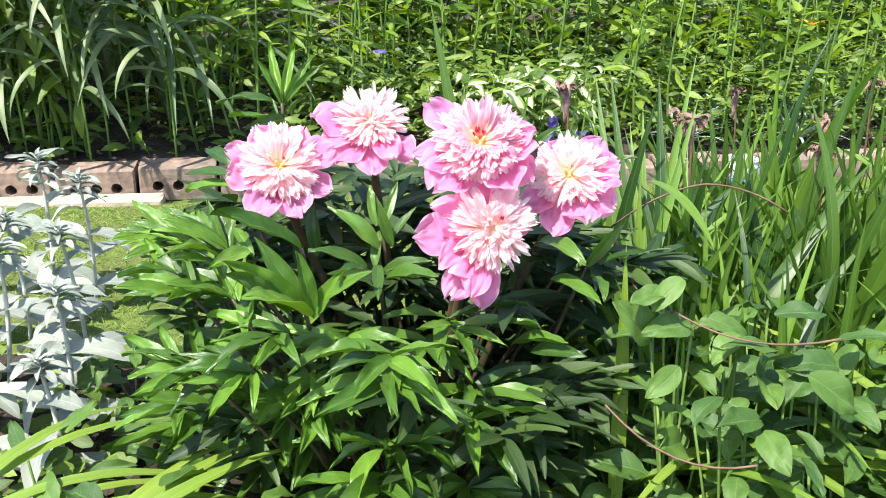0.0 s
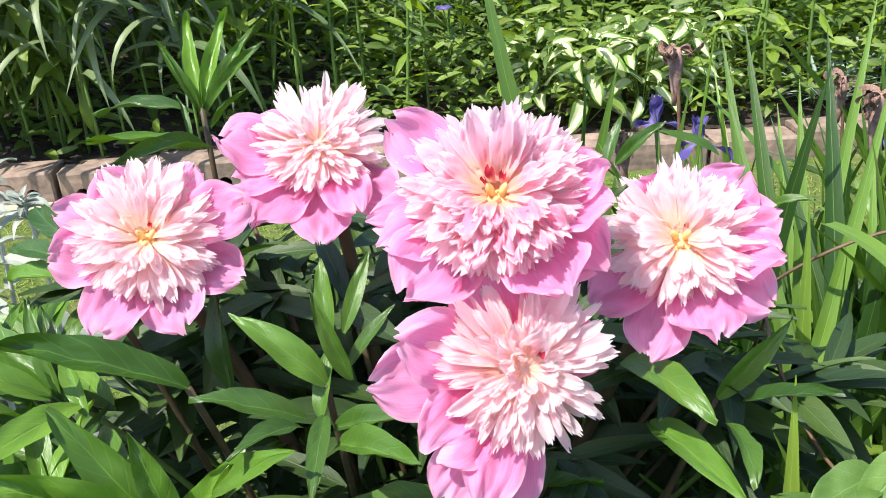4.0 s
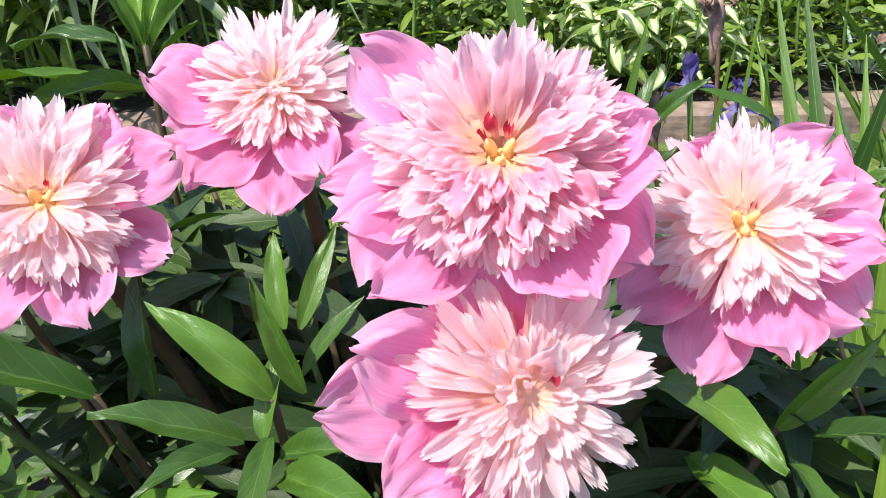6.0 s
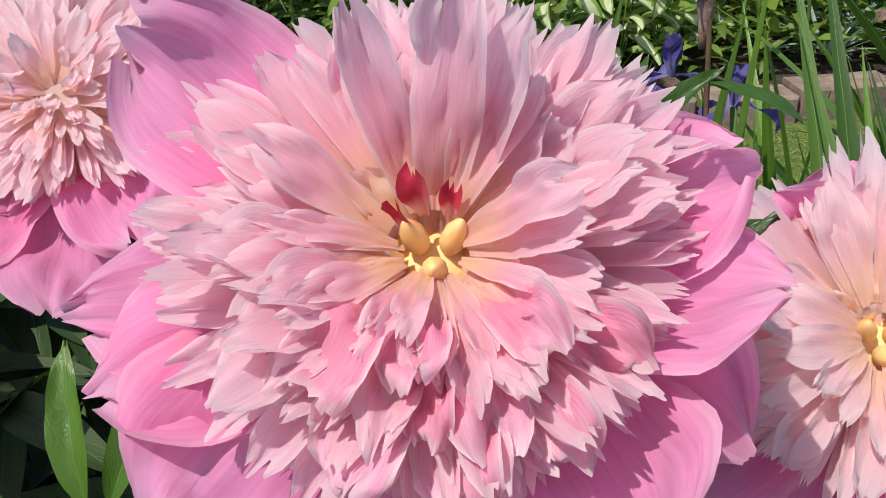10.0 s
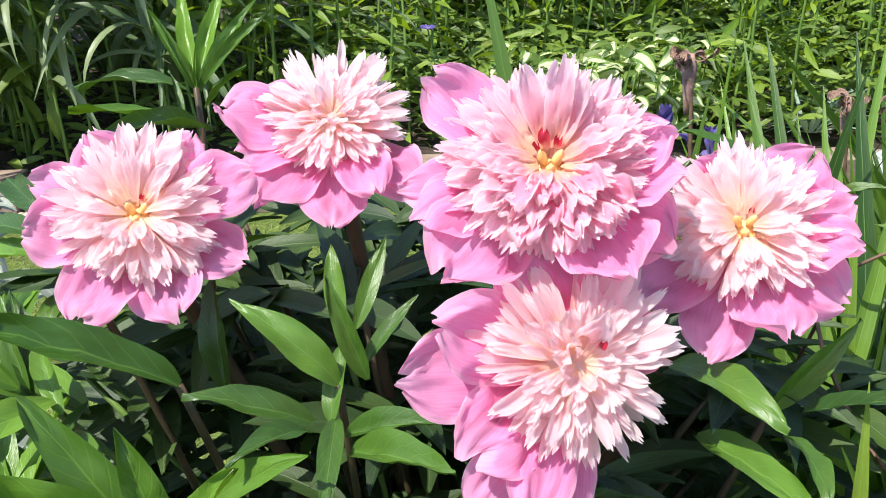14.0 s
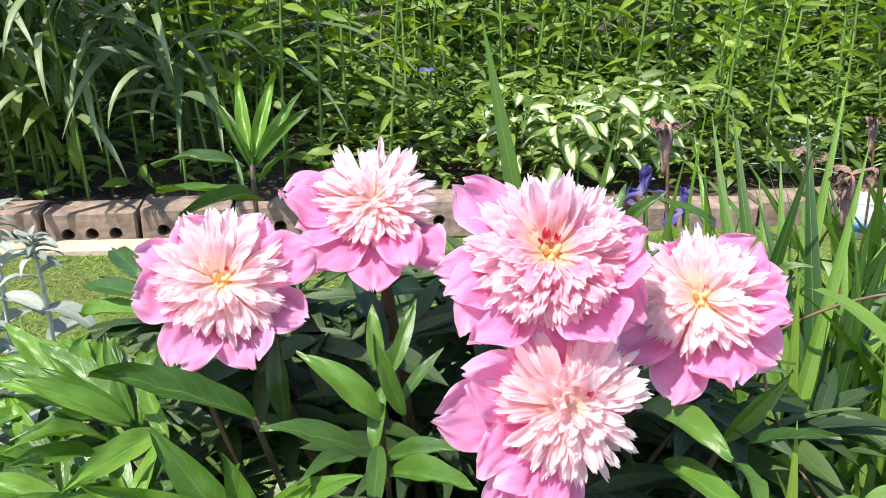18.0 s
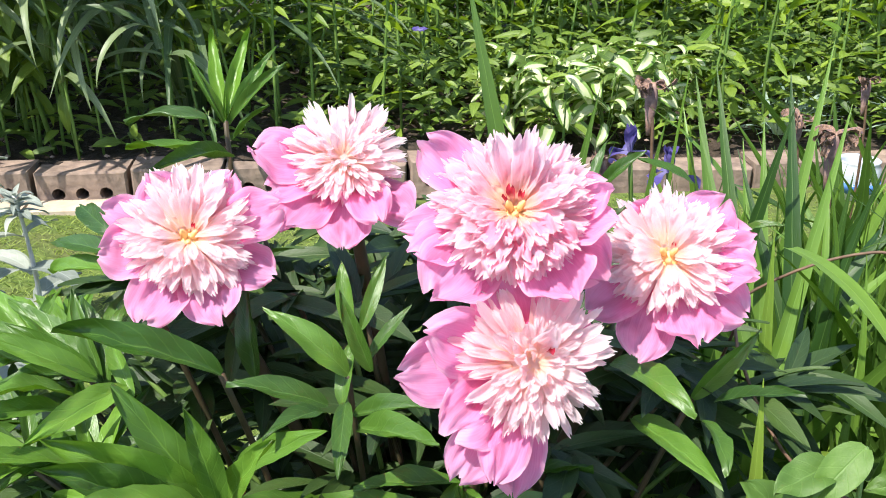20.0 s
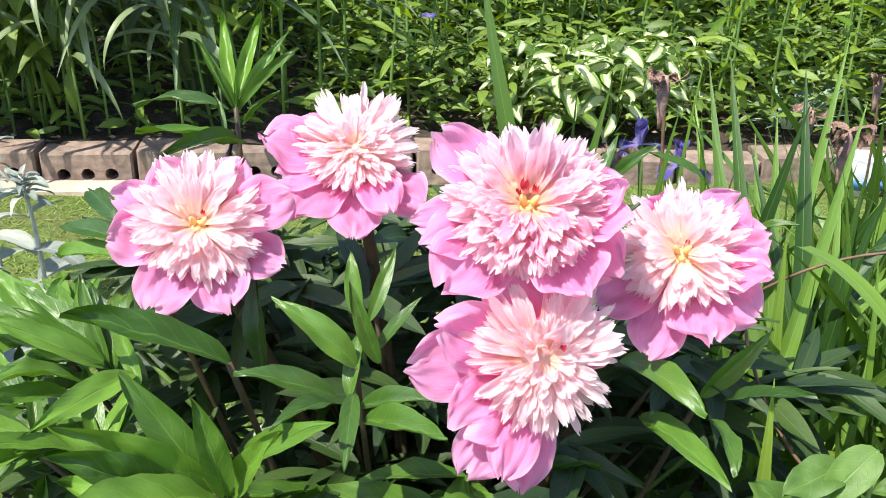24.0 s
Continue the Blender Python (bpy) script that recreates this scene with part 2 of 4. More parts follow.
def mesh_of(name, verts, faces, material, uvs=None, smooth=True):
    me = bpy.data.meshes.new(name)
    me.from_pydata(verts, [], faces)
    me.materials.append(material)
    if smooth:
        me.polygons.foreach_set("use_smooth", [True] * len(me.polygons))
    if uvs is not None:
        layer = me.uv_layers.new(name="UVMap")
        idx = np.zeros(len(me.loops), int)
        me.loops.foreach_get("vertex_index", idx)
        layer.data.foreach_set("uv", np.asarray(uvs, float)[idx].ravel())
    me.update()
    return me


def blade_data(rng, width, shape, bend=0.3, fold=0.25, wave=0.0, ragged=0.0, rows=8, cols=4, twist=0.0, cup=0.0, hook=0.0, rounded=0.0, crumple=0.0):
    """A leaf or petal one unit long, along +Y from its base, face up +Z. shape(v) is its half width along it."""
    verts, uvs, faces = [], [], []
    ph, k, far = rng.uniform(0, 6.28), rng.uniform(5, 9), rng.uniform(0, 60)
    notches = [(rng.uniform(-0.75, 0.75), rng.uniform(0.10, 0.24), rng.uniform(0.5, 1.5)) for _ in range(3)]
    tips = []
    for j in range(cols + 1):
        u = 2 * j / cols - 1
        cut = sum(d * math.exp(-((u - c) / w) ** 2) for c, w, d in notches)
        tips.append(1 - ragged * (0.8 * cut + 0.3 * rng.random()) - rounded * abs(u) ** 2.2)
    y = z = 0.0
    line = []
    for i in range(rows + 1):
        line.append((y, z, bend * i / rows + hook * max(0, i / rows - 0.7) * 3))
        a = bend * (i + 0.5) / rows + hook * max(0, (i + 0.5) / rows - 0.7) * 3
        y, z = y + math.cos(a) / rows, z - math.sin(a) / rows
    for i in range(rows + 1):
        v = i / rows
        cy, cz, a = line[i]
        for j in range(cols + 1):
            u = 2 * j / cols - 1
            x = u * width * shape(v)
            lift = fold * abs(x) + cup * x * x / max(width, 1e-3) + wave * width * abs(u) * math.sin(k * v + ph + (1.7 if u > 0 else 0)) * v
            if crumple:
                lift += crumple * width * (0.25 + v) * (noise.noise((u * 1.6 + far, v * 4.5, far)) + 0.5 * noise.noise((u * 4.5, v * 9 + far, far)))
            back = (1 - tips[j]) * v * v
            tw = twist * v
            xx, lz = x * math.cos(tw) - lift * math.sin(tw), x * math.sin(tw) + lift * math.cos(tw)
            verts.append((xx, cy - back * math.cos(a) + lz * math.sin(a), cz + back * math.sin(a) + lz * math.cos(a)))
            uvs.append((j / cols, v))
    c = cols + 1
    for i in range(rows):
        for j in range(cols):
            faces.append((i * c + j, i * c + j + 1, (i + 1) * c + j + 1, (i + 1) * c + j))
    return verts, faces, uvs


def blade(name, material, seed, *args, **kw):
    v, f, uv = blade_data(random.Random(seed), *args, **kw)
    return mesh_of(name, v, f, material, uv)


def lance(v):
    return 0.5 * max(0.03, math.sin(math.pi * min(1, (v * 0.97 + 0.02)) ** 0.8) ** 0.85)


def oval(v):
    return 0.5 * max(0.03, math.sin(math.pi * min(1, v * 0.97 + 0.02) ** 0.72) ** 0.7)


def sword(v):
    return 0.5 * max(0.02, min(1.0, 0.75 + v) * (1 - max(0, (v - 0.45) / 0.55) ** 1.7))


def strap(v):
    return 0.5 * (0.30 + 0.70 * math.sin(math.pi * (0.08 + 0.54 * v))) * (1 if v < 0.84 else math.sqrt(max(0.30, 1 - ((v - 0.84) / 0.19) ** 2)))


def broad(v):
    return 0.5 * (0.24 + 0.76 * math.sin(math.pi * (0.04 + 0.60 * v)) ** 1.1) * (1 if v < 0.80 else math.sqrt(max(0.36, 1 - ((v - 0.80) / 0.24) ** 2)))


def guard_shape(v):
    return 0.5 * (0.26 + 0.74 * math.sin(math.pi * (0.03 + 0.70 * v))) * (1 if v < 0.74 else math.sqrt(max(0.10, 1 - ((v - 0.74) / 0.275) ** 2)))


def laid(base, way, face, size, width=1.0):
    """The pose of a blade from its base along way, its face turned to face."""
    y = Vector(way).normalized()
    z = Vector(face) - y * y.dot(Vector(face))
    if z.length < 1e-4:
        z = y.orthogonal()
    z.normalize()
    x = y.cross(z)
    m = Matrix((x * size * width, y * size, z * size)).transposed().to_4x4()
    m.translation = base
    return m


def tube_data(points, radii, sides=6):
    pts = [Vector(p) for p in points]
    verts, faces = [], []
    side = None
    for i, p in enumerate(pts):
        way = (pts[min(i + 1, len(pts) - 1)] - pts[max(i - 1, 0)]).normalized()
        side = way.orthogonal().normalized() if side is None else (side - way * side.dot(way)).normalized()
        other = way.cross(side)
        for s in range(sides):
            a = 2 * math.pi * s / sides
            verts.append(tuple(p + radii[i] * (math.cos(a) * side + math.sin(a) * other)))
    for i in range(len(pts) - 1):
        for s in range(sides):
            faces.append((i * sides + s, i * sides + (s + 1) % sides, (i + 1) * sides + (s + 1) % sides, (i + 1) * sides + s))
    faces.append(tuple(range(sides))[::-1])
    faces.append(tuple((len(pts) - 1) * sides + s for s in range(sides)))
    return verts, faces


def tube(name, material, points, radii, sides=6):
    v, f = tube_data(points, radii, sides)
    return mesh_of(name, v, f, material)


def arc(a, b, sag, n=8):
    a, b, sag = Vector(a), Vector(b), Vector(sag)
    return [a.lerp(b, i / n) + sag * (4 * i / n * (1 - i / n)) for i in range(n + 1)]


def lathe(name, material, profile, sides=20, squash=1.0):
    verts, faces = [], []
    for r, z in profile:
        for s in range(sides):
            a = 2 * math.pi * s / sides
            verts.append((r * math.cos(a), r * math.sin(a) * squash, z))
    for i in range(len(profile) - 1):
        for s in range(sides):
            faces.append((i * sides + s, i * sides + (s + 1) % sides, (i + 1) * sides + (s + 1) % sides, (i + 1) * sides + s))
    faces.append(tuple(range(sides))[::-1])
    faces.append(tuple((len(profile) - 1) * sides + s for s in range(sides)))
    return mesh_of(name, verts, faces, material)


def merged(name, pieces, material):
    """One mesh out of many (verts, faces, uvs, pose)."""
    vs, fs, us = [], [], []
    for v, f, uv, m in pieces:
        o = len(vs)
        vs.extend(tuple(m @ Vector(p)) for p in v)
        fs.extend(tuple(i + o for i in q) for q in f)
        us.extend(uv)
    return mesh_of(name, vs, fs, material, us)


# ---- ground ----
EDGE = Vector((-1.13, 2.225, 0.0))
ALONG = Vector((math.cos(radians(14.0)), math.sin(radians(14.0)), 0.0))
BACK = Vector((-ALONG.y, ALONG.x, 0.0))


def bed(s, d, z=0.0):
    """A place s metres along the brick edging and d metres behind its front."""
    return EDGE + ALONG * s + BACK * d + Vector((0, 0, z))


def sheet(name, material, inside, x0, x1, y0, y1, step, height):
    """A bumpy ground sheet over the cells whose middle is inside."""
    nx, ny = int((x1 - x0) / step), int((y1 - y0) / step)
    index, verts, faces = {}, [], []

    def vert(i, j):
        if (i, j) not in index:
            x, y = x0 + i * step, y0 + j * step
            index[(i, j)] = len(verts)
            verts.append((x, y, height(x, y)))
        return index[(i, j)]

    for i in range(nx):
        for j in range(ny):
            if inside(x0 + (i + 0.5) * step, y0 + (j + 0.5) * step):
                faces.append((vert(i, j), vert(i + 1, j), vert(i + 1, j + 1), vert(i, j + 1)))
    return new(name, mesh_of(name, verts, faces, material))


def behind(x, y):
    return (Vector((x, y, 0)) - EDGE).dot(BACK)


def along(x, y):
    return (Vector((x, y, 0)) - EDGE).dot(ALONG)


big = [(-400, -400, -0.012), (400, -400, -0.012), (400, 400, -0.012), (-400, 400, -0.012)]
ground = new("ground", mesh_of("ground", big, [(0, 1, 2, 3)], GROUND))
tagged(ground, "mown mossy green lawn between two flower beds", "lawn", kind="structure")


def near_edge(x):
    return 1.30 + 0.05 * math.sin(5 * x) + (0.12 if x > 0.2 else 0.0)


lawn = sheet("lawn", GROUND, lambda x, y: behind(x, y) < -0.06 and y > near_edge(x) - 0.08, -3.0, 3.0, 0.8, 3.6, 0.04,
             lambda x, y: 0.012 * noise.noise((x * 3, y * 3, 0)))
tagged(lawn, "sunlit mossy yellow-green lawn strip", "lawn", kind="structure")
soil_near = sheet("soil", SOIL, lambda x, y: y < near_edge(x), -2.4, 2.4, -1.2, 1.6, 0.04,
                  lambda x, y: 0.03 + 0.03 * noise.noise((x * 6, y * 6, 3)) + 0.012 * noise.noise((x * 22, y * 22, 8)))
tagged(soil_near, "dark crumbly soil of the peony bed", "soil", kind="structure")
soil_far = sheet("soil", SOIL, lambda x, y: behind(x, y) > 0.06, -4.0, 4.5, 1.4, 7.0, 0.05,
                 lambda x, y: (0.075 if along(x, y) < 1.0 else 0.040) + 0.03 * noise.noise((x * 6, y * 6, 5)) + 0.01 * noise.noise((x * 22, y * 22, 2)))
tagged(soil_far, "dark soil of the raised bed behind bricks", "soil", kind="structure")


# ---- peonies ----
IMAGE_UP = Vector((-0.058, 0.401, 0.914))
ROOT = Vector((0.03, 1.03, 0.03))


def peony(centre, axis, reach, count, guards, colours, seed, label, core, first=16, wide=0.35, thin=0.12, carpels=3, frill=(), lift=0.10):
    """A bomb-shaped bloom: broad outer guards, a dome of narrow petals, carpels in its pit, on a stem of its own."""
    rng = random.Random(seed)
    z = Vector(axis).normalized()
    y = (IMAGE_UP - z * z.dot(IMAGE_UP)).normalized()
    x = y.cross(z)
    place = Matrix((x, y, z)).transposed().to_4x4()
    place.translation = Vector(centre) - z * reach * 0.30
    ob = new("peony_flower")
    ob.empty_display_size = 0.02
    ob.matrix_basis = place
    tagged(ob, label, "flower", "peony flowers")
    outer, inner = colours
    closed, rough = first < 20, 0.17 if inner is ROSE else 0.13
    for k, (angle, length, width, polar) in enumerate(guards):
        length, width = length * 0.99, width * 0.80
        a, p = radians(angle), radians(polar - 13 + (5 if k % 2 else -3))
        radial = Vector((math.cos(a), math.sin(a), 0))
        way = radial * math.sin(p) + Vector((0, 0, math.cos(p)))
        face = Vector((0, 0, 1)) * math.sin(p) - radial * math.cos(p)
        me = blade("guard_petal", outer, seed * 50 + k, width / length, guard_shape, rng.uniform(-0.25, 0.25), 0.06, rng.uniform(0.10, 0.22),
                   rng.uniform(0.04, 0.085), 18, 22, rng.uniform(-0.10, 0.10), rng.uniform(0.05, 0.30), 0.0, 0.04, 0.15)
        part("guard_petal", me, ob, laid(radial * 0.004 + Vector((0, 0, -0.004 - 0.002 * (k % 3))), way, face, length), "broad bright pink guard petal" if k == 0 else "")
    outers = [blade("petal", inner, seed * 70 + k, thin * rng.uniform(0.7, 1.25), strap, rng.uniform(-0.1, 0.35), rng.uniform(0.1, 0.4), 0.05, rng.uniform(0.05, 0.14), 11, 8,
                    rng.uniform(-0.4, 0.4), rng.uniform(0.3, 1.2), rng.uniform(-0.25, 0.3), 0.05, 0.07) for k in range(16)]
    mids = [blade("petal", inner, seed * 80 + k, thin * rng.uniform(1.1, 1.9), strap if k % 3 else broad, rng.uniform(-0.15, 0.4), rng.uniform(0.0, 0.25), 0.12, rng.uniform(0.05, 0.13), 12, 10,
                  rng.uniform(-0.4, 0.4), rng.uniform(0.2, 0.9), rng.uniform(-0.3, 0.3), 0.06, rough) for k in range(14)]
    wides = [blade("petal", inner, seed * 90 + k, rng.uniform(0.22, 0.36), broad, rng.uniform(-0.2, 0.5), rng.uniform(0.0, 0.2), 0.20, rng.uniform(0.05, 0.12), 14, 14,
                   rng.uniform(-0.35, 0.35), rng.uniform(0.2, 0.8), rng.uniform(-0.4, 0.3), 0.07, rough * 1.35) for k in range(12)]
    frills = [blade("petal", DEEP_ROSE if inner is ROSE else inner, seed * 95 + k, rng.uniform(0.45, 0.6), broad, rng.uniform(0.7, 1.3), 0.0, 0.45, rng.uniform(0.05, 0.12), 14, 14,
                    rng.uniform(-0.4, 0.4), 0.3, rng.uniform(-0.3, 0.5), 0.05, 0.35) for k in range(6)]
    for angle, polar, size, width in frill:
        a, p = radians(angle), radians(polar)
        radial = Vector((math.cos(a), math.sin(a), 0))
        way = radial * math.sin(p) + Vector((0, 0, math.cos(p)))
        face = Vector((0, 0, 1)) * math.sin(p) - radial * math.cos(p)
        foot = radial * reach * 0.10 + Vector((0, 0, reach * 0.12))
        if width > 0:
            foot, size = way * reach * 0.36, size * 0.74
        part("petal", frills[rng.randrange(6)] if width > 0 else wides[rng.randrange(12)], ob, laid(foot, way, face, reach * size, abs(width)))
    sun_side = math.atan2(SUN.dot(y), SUN.dot(x))
    for i in range(count):
        f = (i + 0.5) / count
        p = radians(first + (97 - first) * f ** 0.72 + rng.uniform(-7, 7))
        a = i * 2.39996 + rng.uniform(-0.25, 0.25)
        radial = Vector((math.cos(a), math.sin(a), 0))
        way = radial * math.sin(p) + Vector((0, 0, math.cos(p)))
        face = Vector((0, 0, 1)) * math.sin(p) - radial * math.cos(p)
        face = face + rng.uniform(-0.45, 0.45) * way.cross(face)
        if first > 20 and p < radians(first + 20) and math.cos(a - sun_side) > 0.80 and i % 4:
            continue
        size = reach * (0.60 + 0.40 * math.sin(p) ** 1.5) * rng.uniform(0.82, 1.10) * (1.0 - 0.20 * max(0.0, f - 0.7) / 0.3)
        pick = f + rng.uniform(-0.22, 0.22) - wide * 0.45
        pool = wides if pick < 0.08 else mids if pick < 0.42 else outers
        base = radial * reach * (0.08 + 0.05 * f) + Vector((0, 0, reach * (0.20 - 0.18 * f)))
        if f < 0.5:
            q = p * 0.9
            base = (radial * math.sin(q) + Vector((0, 0, math.cos(q)))) * reach * (0.36 if closed else 0.30)
            p = p + radians((34 if closed else 24) * (1 - f))
            way = radial * math.sin(p) + Vector((0, 0, math.cos(p)))
            face = Vector((0, 0, 1)) * math.sin(p) - radial * math.cos(p)
            size = reach * ((0.34 + 0.7 * f) if closed else (0.52 + 0.48 * f)) * rng.uniform(0.85, 1.2)
        part("petal", pool[rng.randrange(len(pool))], ob, laid(base, way, face, size * (1 + lift * math.sin(a)), rng.uniform(0.85, 1.2)))
    bulb = lathe("carpel", CARPEL, [(0.0005, 0), (0.0028, 0.001), (0.0040, 0.004), (0.0036, 0.008), (0.0018, 0.011), (0.0005, 0.0125)], 10)
    for k in range(carpels):
        a = k * 2.1 + 0.5
        part("carpel", bulb, ob, Matrix.Translation((0.0030 * math.cos(a), 0.0030 * math.sin(a), reach * 0.135)) @ Matrix.Diagonal((0.66, 0.66, 1.0, 1)) @ pose(0, 0, 0, -14 * math.sin(a), 14 * math.cos(a)))
    if closed:
        part("petal_cushion", lathe("petal_cushion", inner, [(reach * 0.37 * math.sin(k * 0.18) + 0.0002, reach * 0.37 * math.cos(k * 0.18)) for k in range(9, -1, -1)], 14), ob)
    else:
        part("petal_cushion", lathe("petal_cushion", inner, [(reach * r, reach * h) for r, h in ((0.30, -0.04), (0.35, 0.06), (0.32, 0.17), (0.25, 0.22), (0.17, 0.19), (0.13, 0.08))], 16), ob)
    part("receptacle", lathe("receptacle", CARPEL, [(0.002, -0.006), (0.008, -0.003), (reach * 0.20, reach * 0.02), (reach * 0.17, reach * 0.10), (reach * 0.06, reach * 0.14), (0.001, reach * 0.145)], 12), ob)
    heart = [blade("heart_petal", inner if closed else CREAM, seed * 33 + k, 0.5, broad, -0.9 if closed else -0.35, 0.2, 0.2, 0.10, 9, 8, rng.uniform(-0.5, 0.5), 0.8, 0.0, 0.1, 0.25) for k in range(4)]
    for k in range(5 if closed else 10):
        a = k * 2.4
        rise = 0.75 if closed else 0.22 + 0.1 * (k % 3)
        part("heart_petal", heart[k % 4], ob, laid((0.006 * math.cos(a), 0.006 * math.sin(a), reach * (0.32 if closed else 0.15)), (0.75 * math.cos(a), 0.75 * math.sin(a), rise), (-math.cos(a), -math.sin(a), 0.8), reach * rng.uniform(0.30, 0.46)))
    for k in range(core):
        me = blade("petaloid", RED_TIP, seed + k, 0.42, broad, 0.3, 0.5, 0.3, 0.3, 8, 5, 0.5, 0.6)
        a = 0.9 + k * 1.1
        part("petaloid", me, ob, laid((0.004 * math.cos(a), 0.003 + 0.004 * math.sin(a), reach * (0.26 if first > 20 else 0.60)), (0.3 * math.cos(a), 0.15, 1), (0, -1, 0.2), (0.011 if core > 2 else 0.008 if first > 20 else 0.012) + 0.004 * (k % 2), 0.9),
             "small crimson petaloid" if k == 0 else "")
    sepal = blade("sepal", PEONY_DARK, seed, 0.7, oval, -0.3, 0.1, 0.1, 0.0, 6, 4, 0, 0.5)
    for k in range(4):
        a = k * 1.57
        part("sepal", sepal, ob, laid((0, 0, -0.010), (math.cos(a), math.sin(a), -0.25), (0, 0, 1), 0.024))
    back = place.inverted()
    neck = Vector(centre) - z * reach * 0.30
    pts = []
    for i in range(11):
        u = i / 10
        b1, b2 = neck - z * 0.11, ROOT + (Vector((neck.x, neck.y, 0)) - Vector((ROOT.x, ROOT.y, 0))) * 0.35 + Vector((0, 0, 0.20))
        end = ROOT + (Vector((neck.x, neck.y, 0)) - Vector((ROOT.x, ROOT.y, 0))) * 0.18
        q = (1 - u) ** 3 * neck + 3 * u * (1 - u) ** 2 * b1 + 3 * u * u * (1 - u) * b2 + u ** 3 * end
        pts.append(back @ q)
    part("stem", tube("stem", STEM_DARK, pts, [0.0054 + 0.001 * i / 10 for i in range(11)], 8), ob, None, "purple-brown stem")
    return ob


PINK = petaly("guard_pink", (0.90, 0.19, 0.44), (0.92, 0.30, 0.57), (0.95, 0.46, 0.71), (0.92, 0.32, 0.58), 0.54, 0.30)
BLUSH = petaly("crown_blush", (0.985, 0.83, 0.62), (0.985, 0.81, 0.80), (0.98, 0.905, 0.895), (0.975, 0.75, 0.78), 0.66, 0.65)
ROSE = petaly("crown_rose", (0.99, 0.80, 0.50), (0.975, 0.68, 0.74), (0.975, 0.84, 0.88), (0.96, 0.60, 0.70), 0.66, 0.8)
CREAM = petaly("heart_cream", (0.99, 0.68, 0.28), (0.985, 0.80, 0.56), (0.98, 0.84, 0.80), (0.98, 0.80, 0.66), 0.62, 0.4)
DEEP_ROSE = petaly("crown_deep_rose", (0.98, 0.70, 0.50), (0.94, 0.38, 0.53), (0.95, 0.62, 0.74), (0.93, 0.32, 0.49), 0.52, 0.75)

peony((-0.136, 0.918, 0.525), (0.28, -0.70, 0.66), 0.0495, 190,
      [(123, 0.058, 0.045, 84), (158, 0.068, 0.050, 92), (190, 0.064, 0.056, 96), (243, 0.070, 0.056, 98), (291, 0.066, 0.056, 100), (337, 0.066, 0.050, 94), (20, 0.072, 0.052, 86),
       (60, 0.062, 0.045, 82)], (PINK, BLUSH), 11, "open blush-white and pink bomb peony bloom facing outward", 1, 22, 0.42, 0.135, 3, [(265, 30, 0.7, 0.8), (40, 26, 0.8, -1.0)])
peony((-0.042, 1.008, 0.560), (0.10, -0.64, 0.76), 0.0465, 250,
      [(176, 0.076, 0.058, 86), (156, 0.060, 0.040, 82), (203, 0.066, 0.045, 94), (230, 0.072, 0.056, 96), (271, 0.070, 0.054, 102), (322, 0.068, 0.052, 96), (300, 0.060, 0.045, 92)],
      (PINK, BLUSH), 23, "pale blush peony bloom with drooping pink guard petals", 0, 5, 0.08, 0.125, 0, (), 0.22)
peony((0.100, 0.888, 0.572), (0.08, -0.68, 0.73), 0.0515, 330,
      [(144, 0.080, 0.052, 84), (186, 0.074, 0.044, 92), (200, 0.072, 0.044, 97), (224, 0.076, 0.068, 101), (302, 0.070, 0.066, 103), (328, 0.070, 0.054, 99), (350, 0.068, 0.046, 92),
       (14, 0.066, 0.046, 86)], (PINK, ROSE), 37, "largest rose-pink peony bloom with crimson-tipped heart", 3, 22, 0.50, 0.12, 3,
      [(80, 27, 1.08, -0.85), (112, 36, 1.02, -0.8), (60, 36, 1.0, -0.8), (235, 40, 0.80, 1.0), (262, 34, 0.66, 0.9), (285, 44, 0.84, 1.0), (310, 36, 0.74, 0.9), (250, 58, 0.92, 0.9), (275, 62, 0.95, 1.0), (300, 60, 0.95, 0.9), (325, 55, 0.88, 0.8),
       (215, 50, 0.85, 0.9), (268, 50, 0.75, 0.8), (292, 54, 0.80, 0.8)])
peony((0.206, 0.943, 0.522), (-0.03, -0.76, 0.65), 0.0465, 190,
      [(126, 0.050, 0.045, 82), (95, 0.050, 0.045, 80), (46, 0.062, 0.056, 82), (15, 0.062, 0.048, 88), (346, 0.064, 0.048, 92), (322, 0.066, 0.050, 96), (288, 0.066, 0.060, 100),
       (253, 0.074, 0.052, 104), (214, 0.066, 0.050, 98)], (PINK, BLUSH), 41, "pale pink peony bloom with golden carpels at its heart", 1, 22, 0.36, 0.125, 4)
peony((0.118, 0.850, 0.481), (0.30, -0.80, 0.50), 0.051, 205,
      [(165, 0.080, 0.056, 90), (184, 0.086, 0.060, 92), (220, 0.072, 0.062, 90), (238, 0.090, 0.050, 100), (251, 0.080, 0.046, 96), (265, 0.088, 0.048, 102), (115, 0.066, 0.060, 86),
       (75, 0.062, 0.056, 86), (20, 0.050, 0.050, 96)], (PINK, BLUSH), 59, "low nodding blush peony bloom under the largest one", 1, 5, 0.22, 0.135, 0, [(250, 28, 0.6, 0.7), (230, 45, 0.7, 0.7), (80, 24, 0.9, -1.0)])

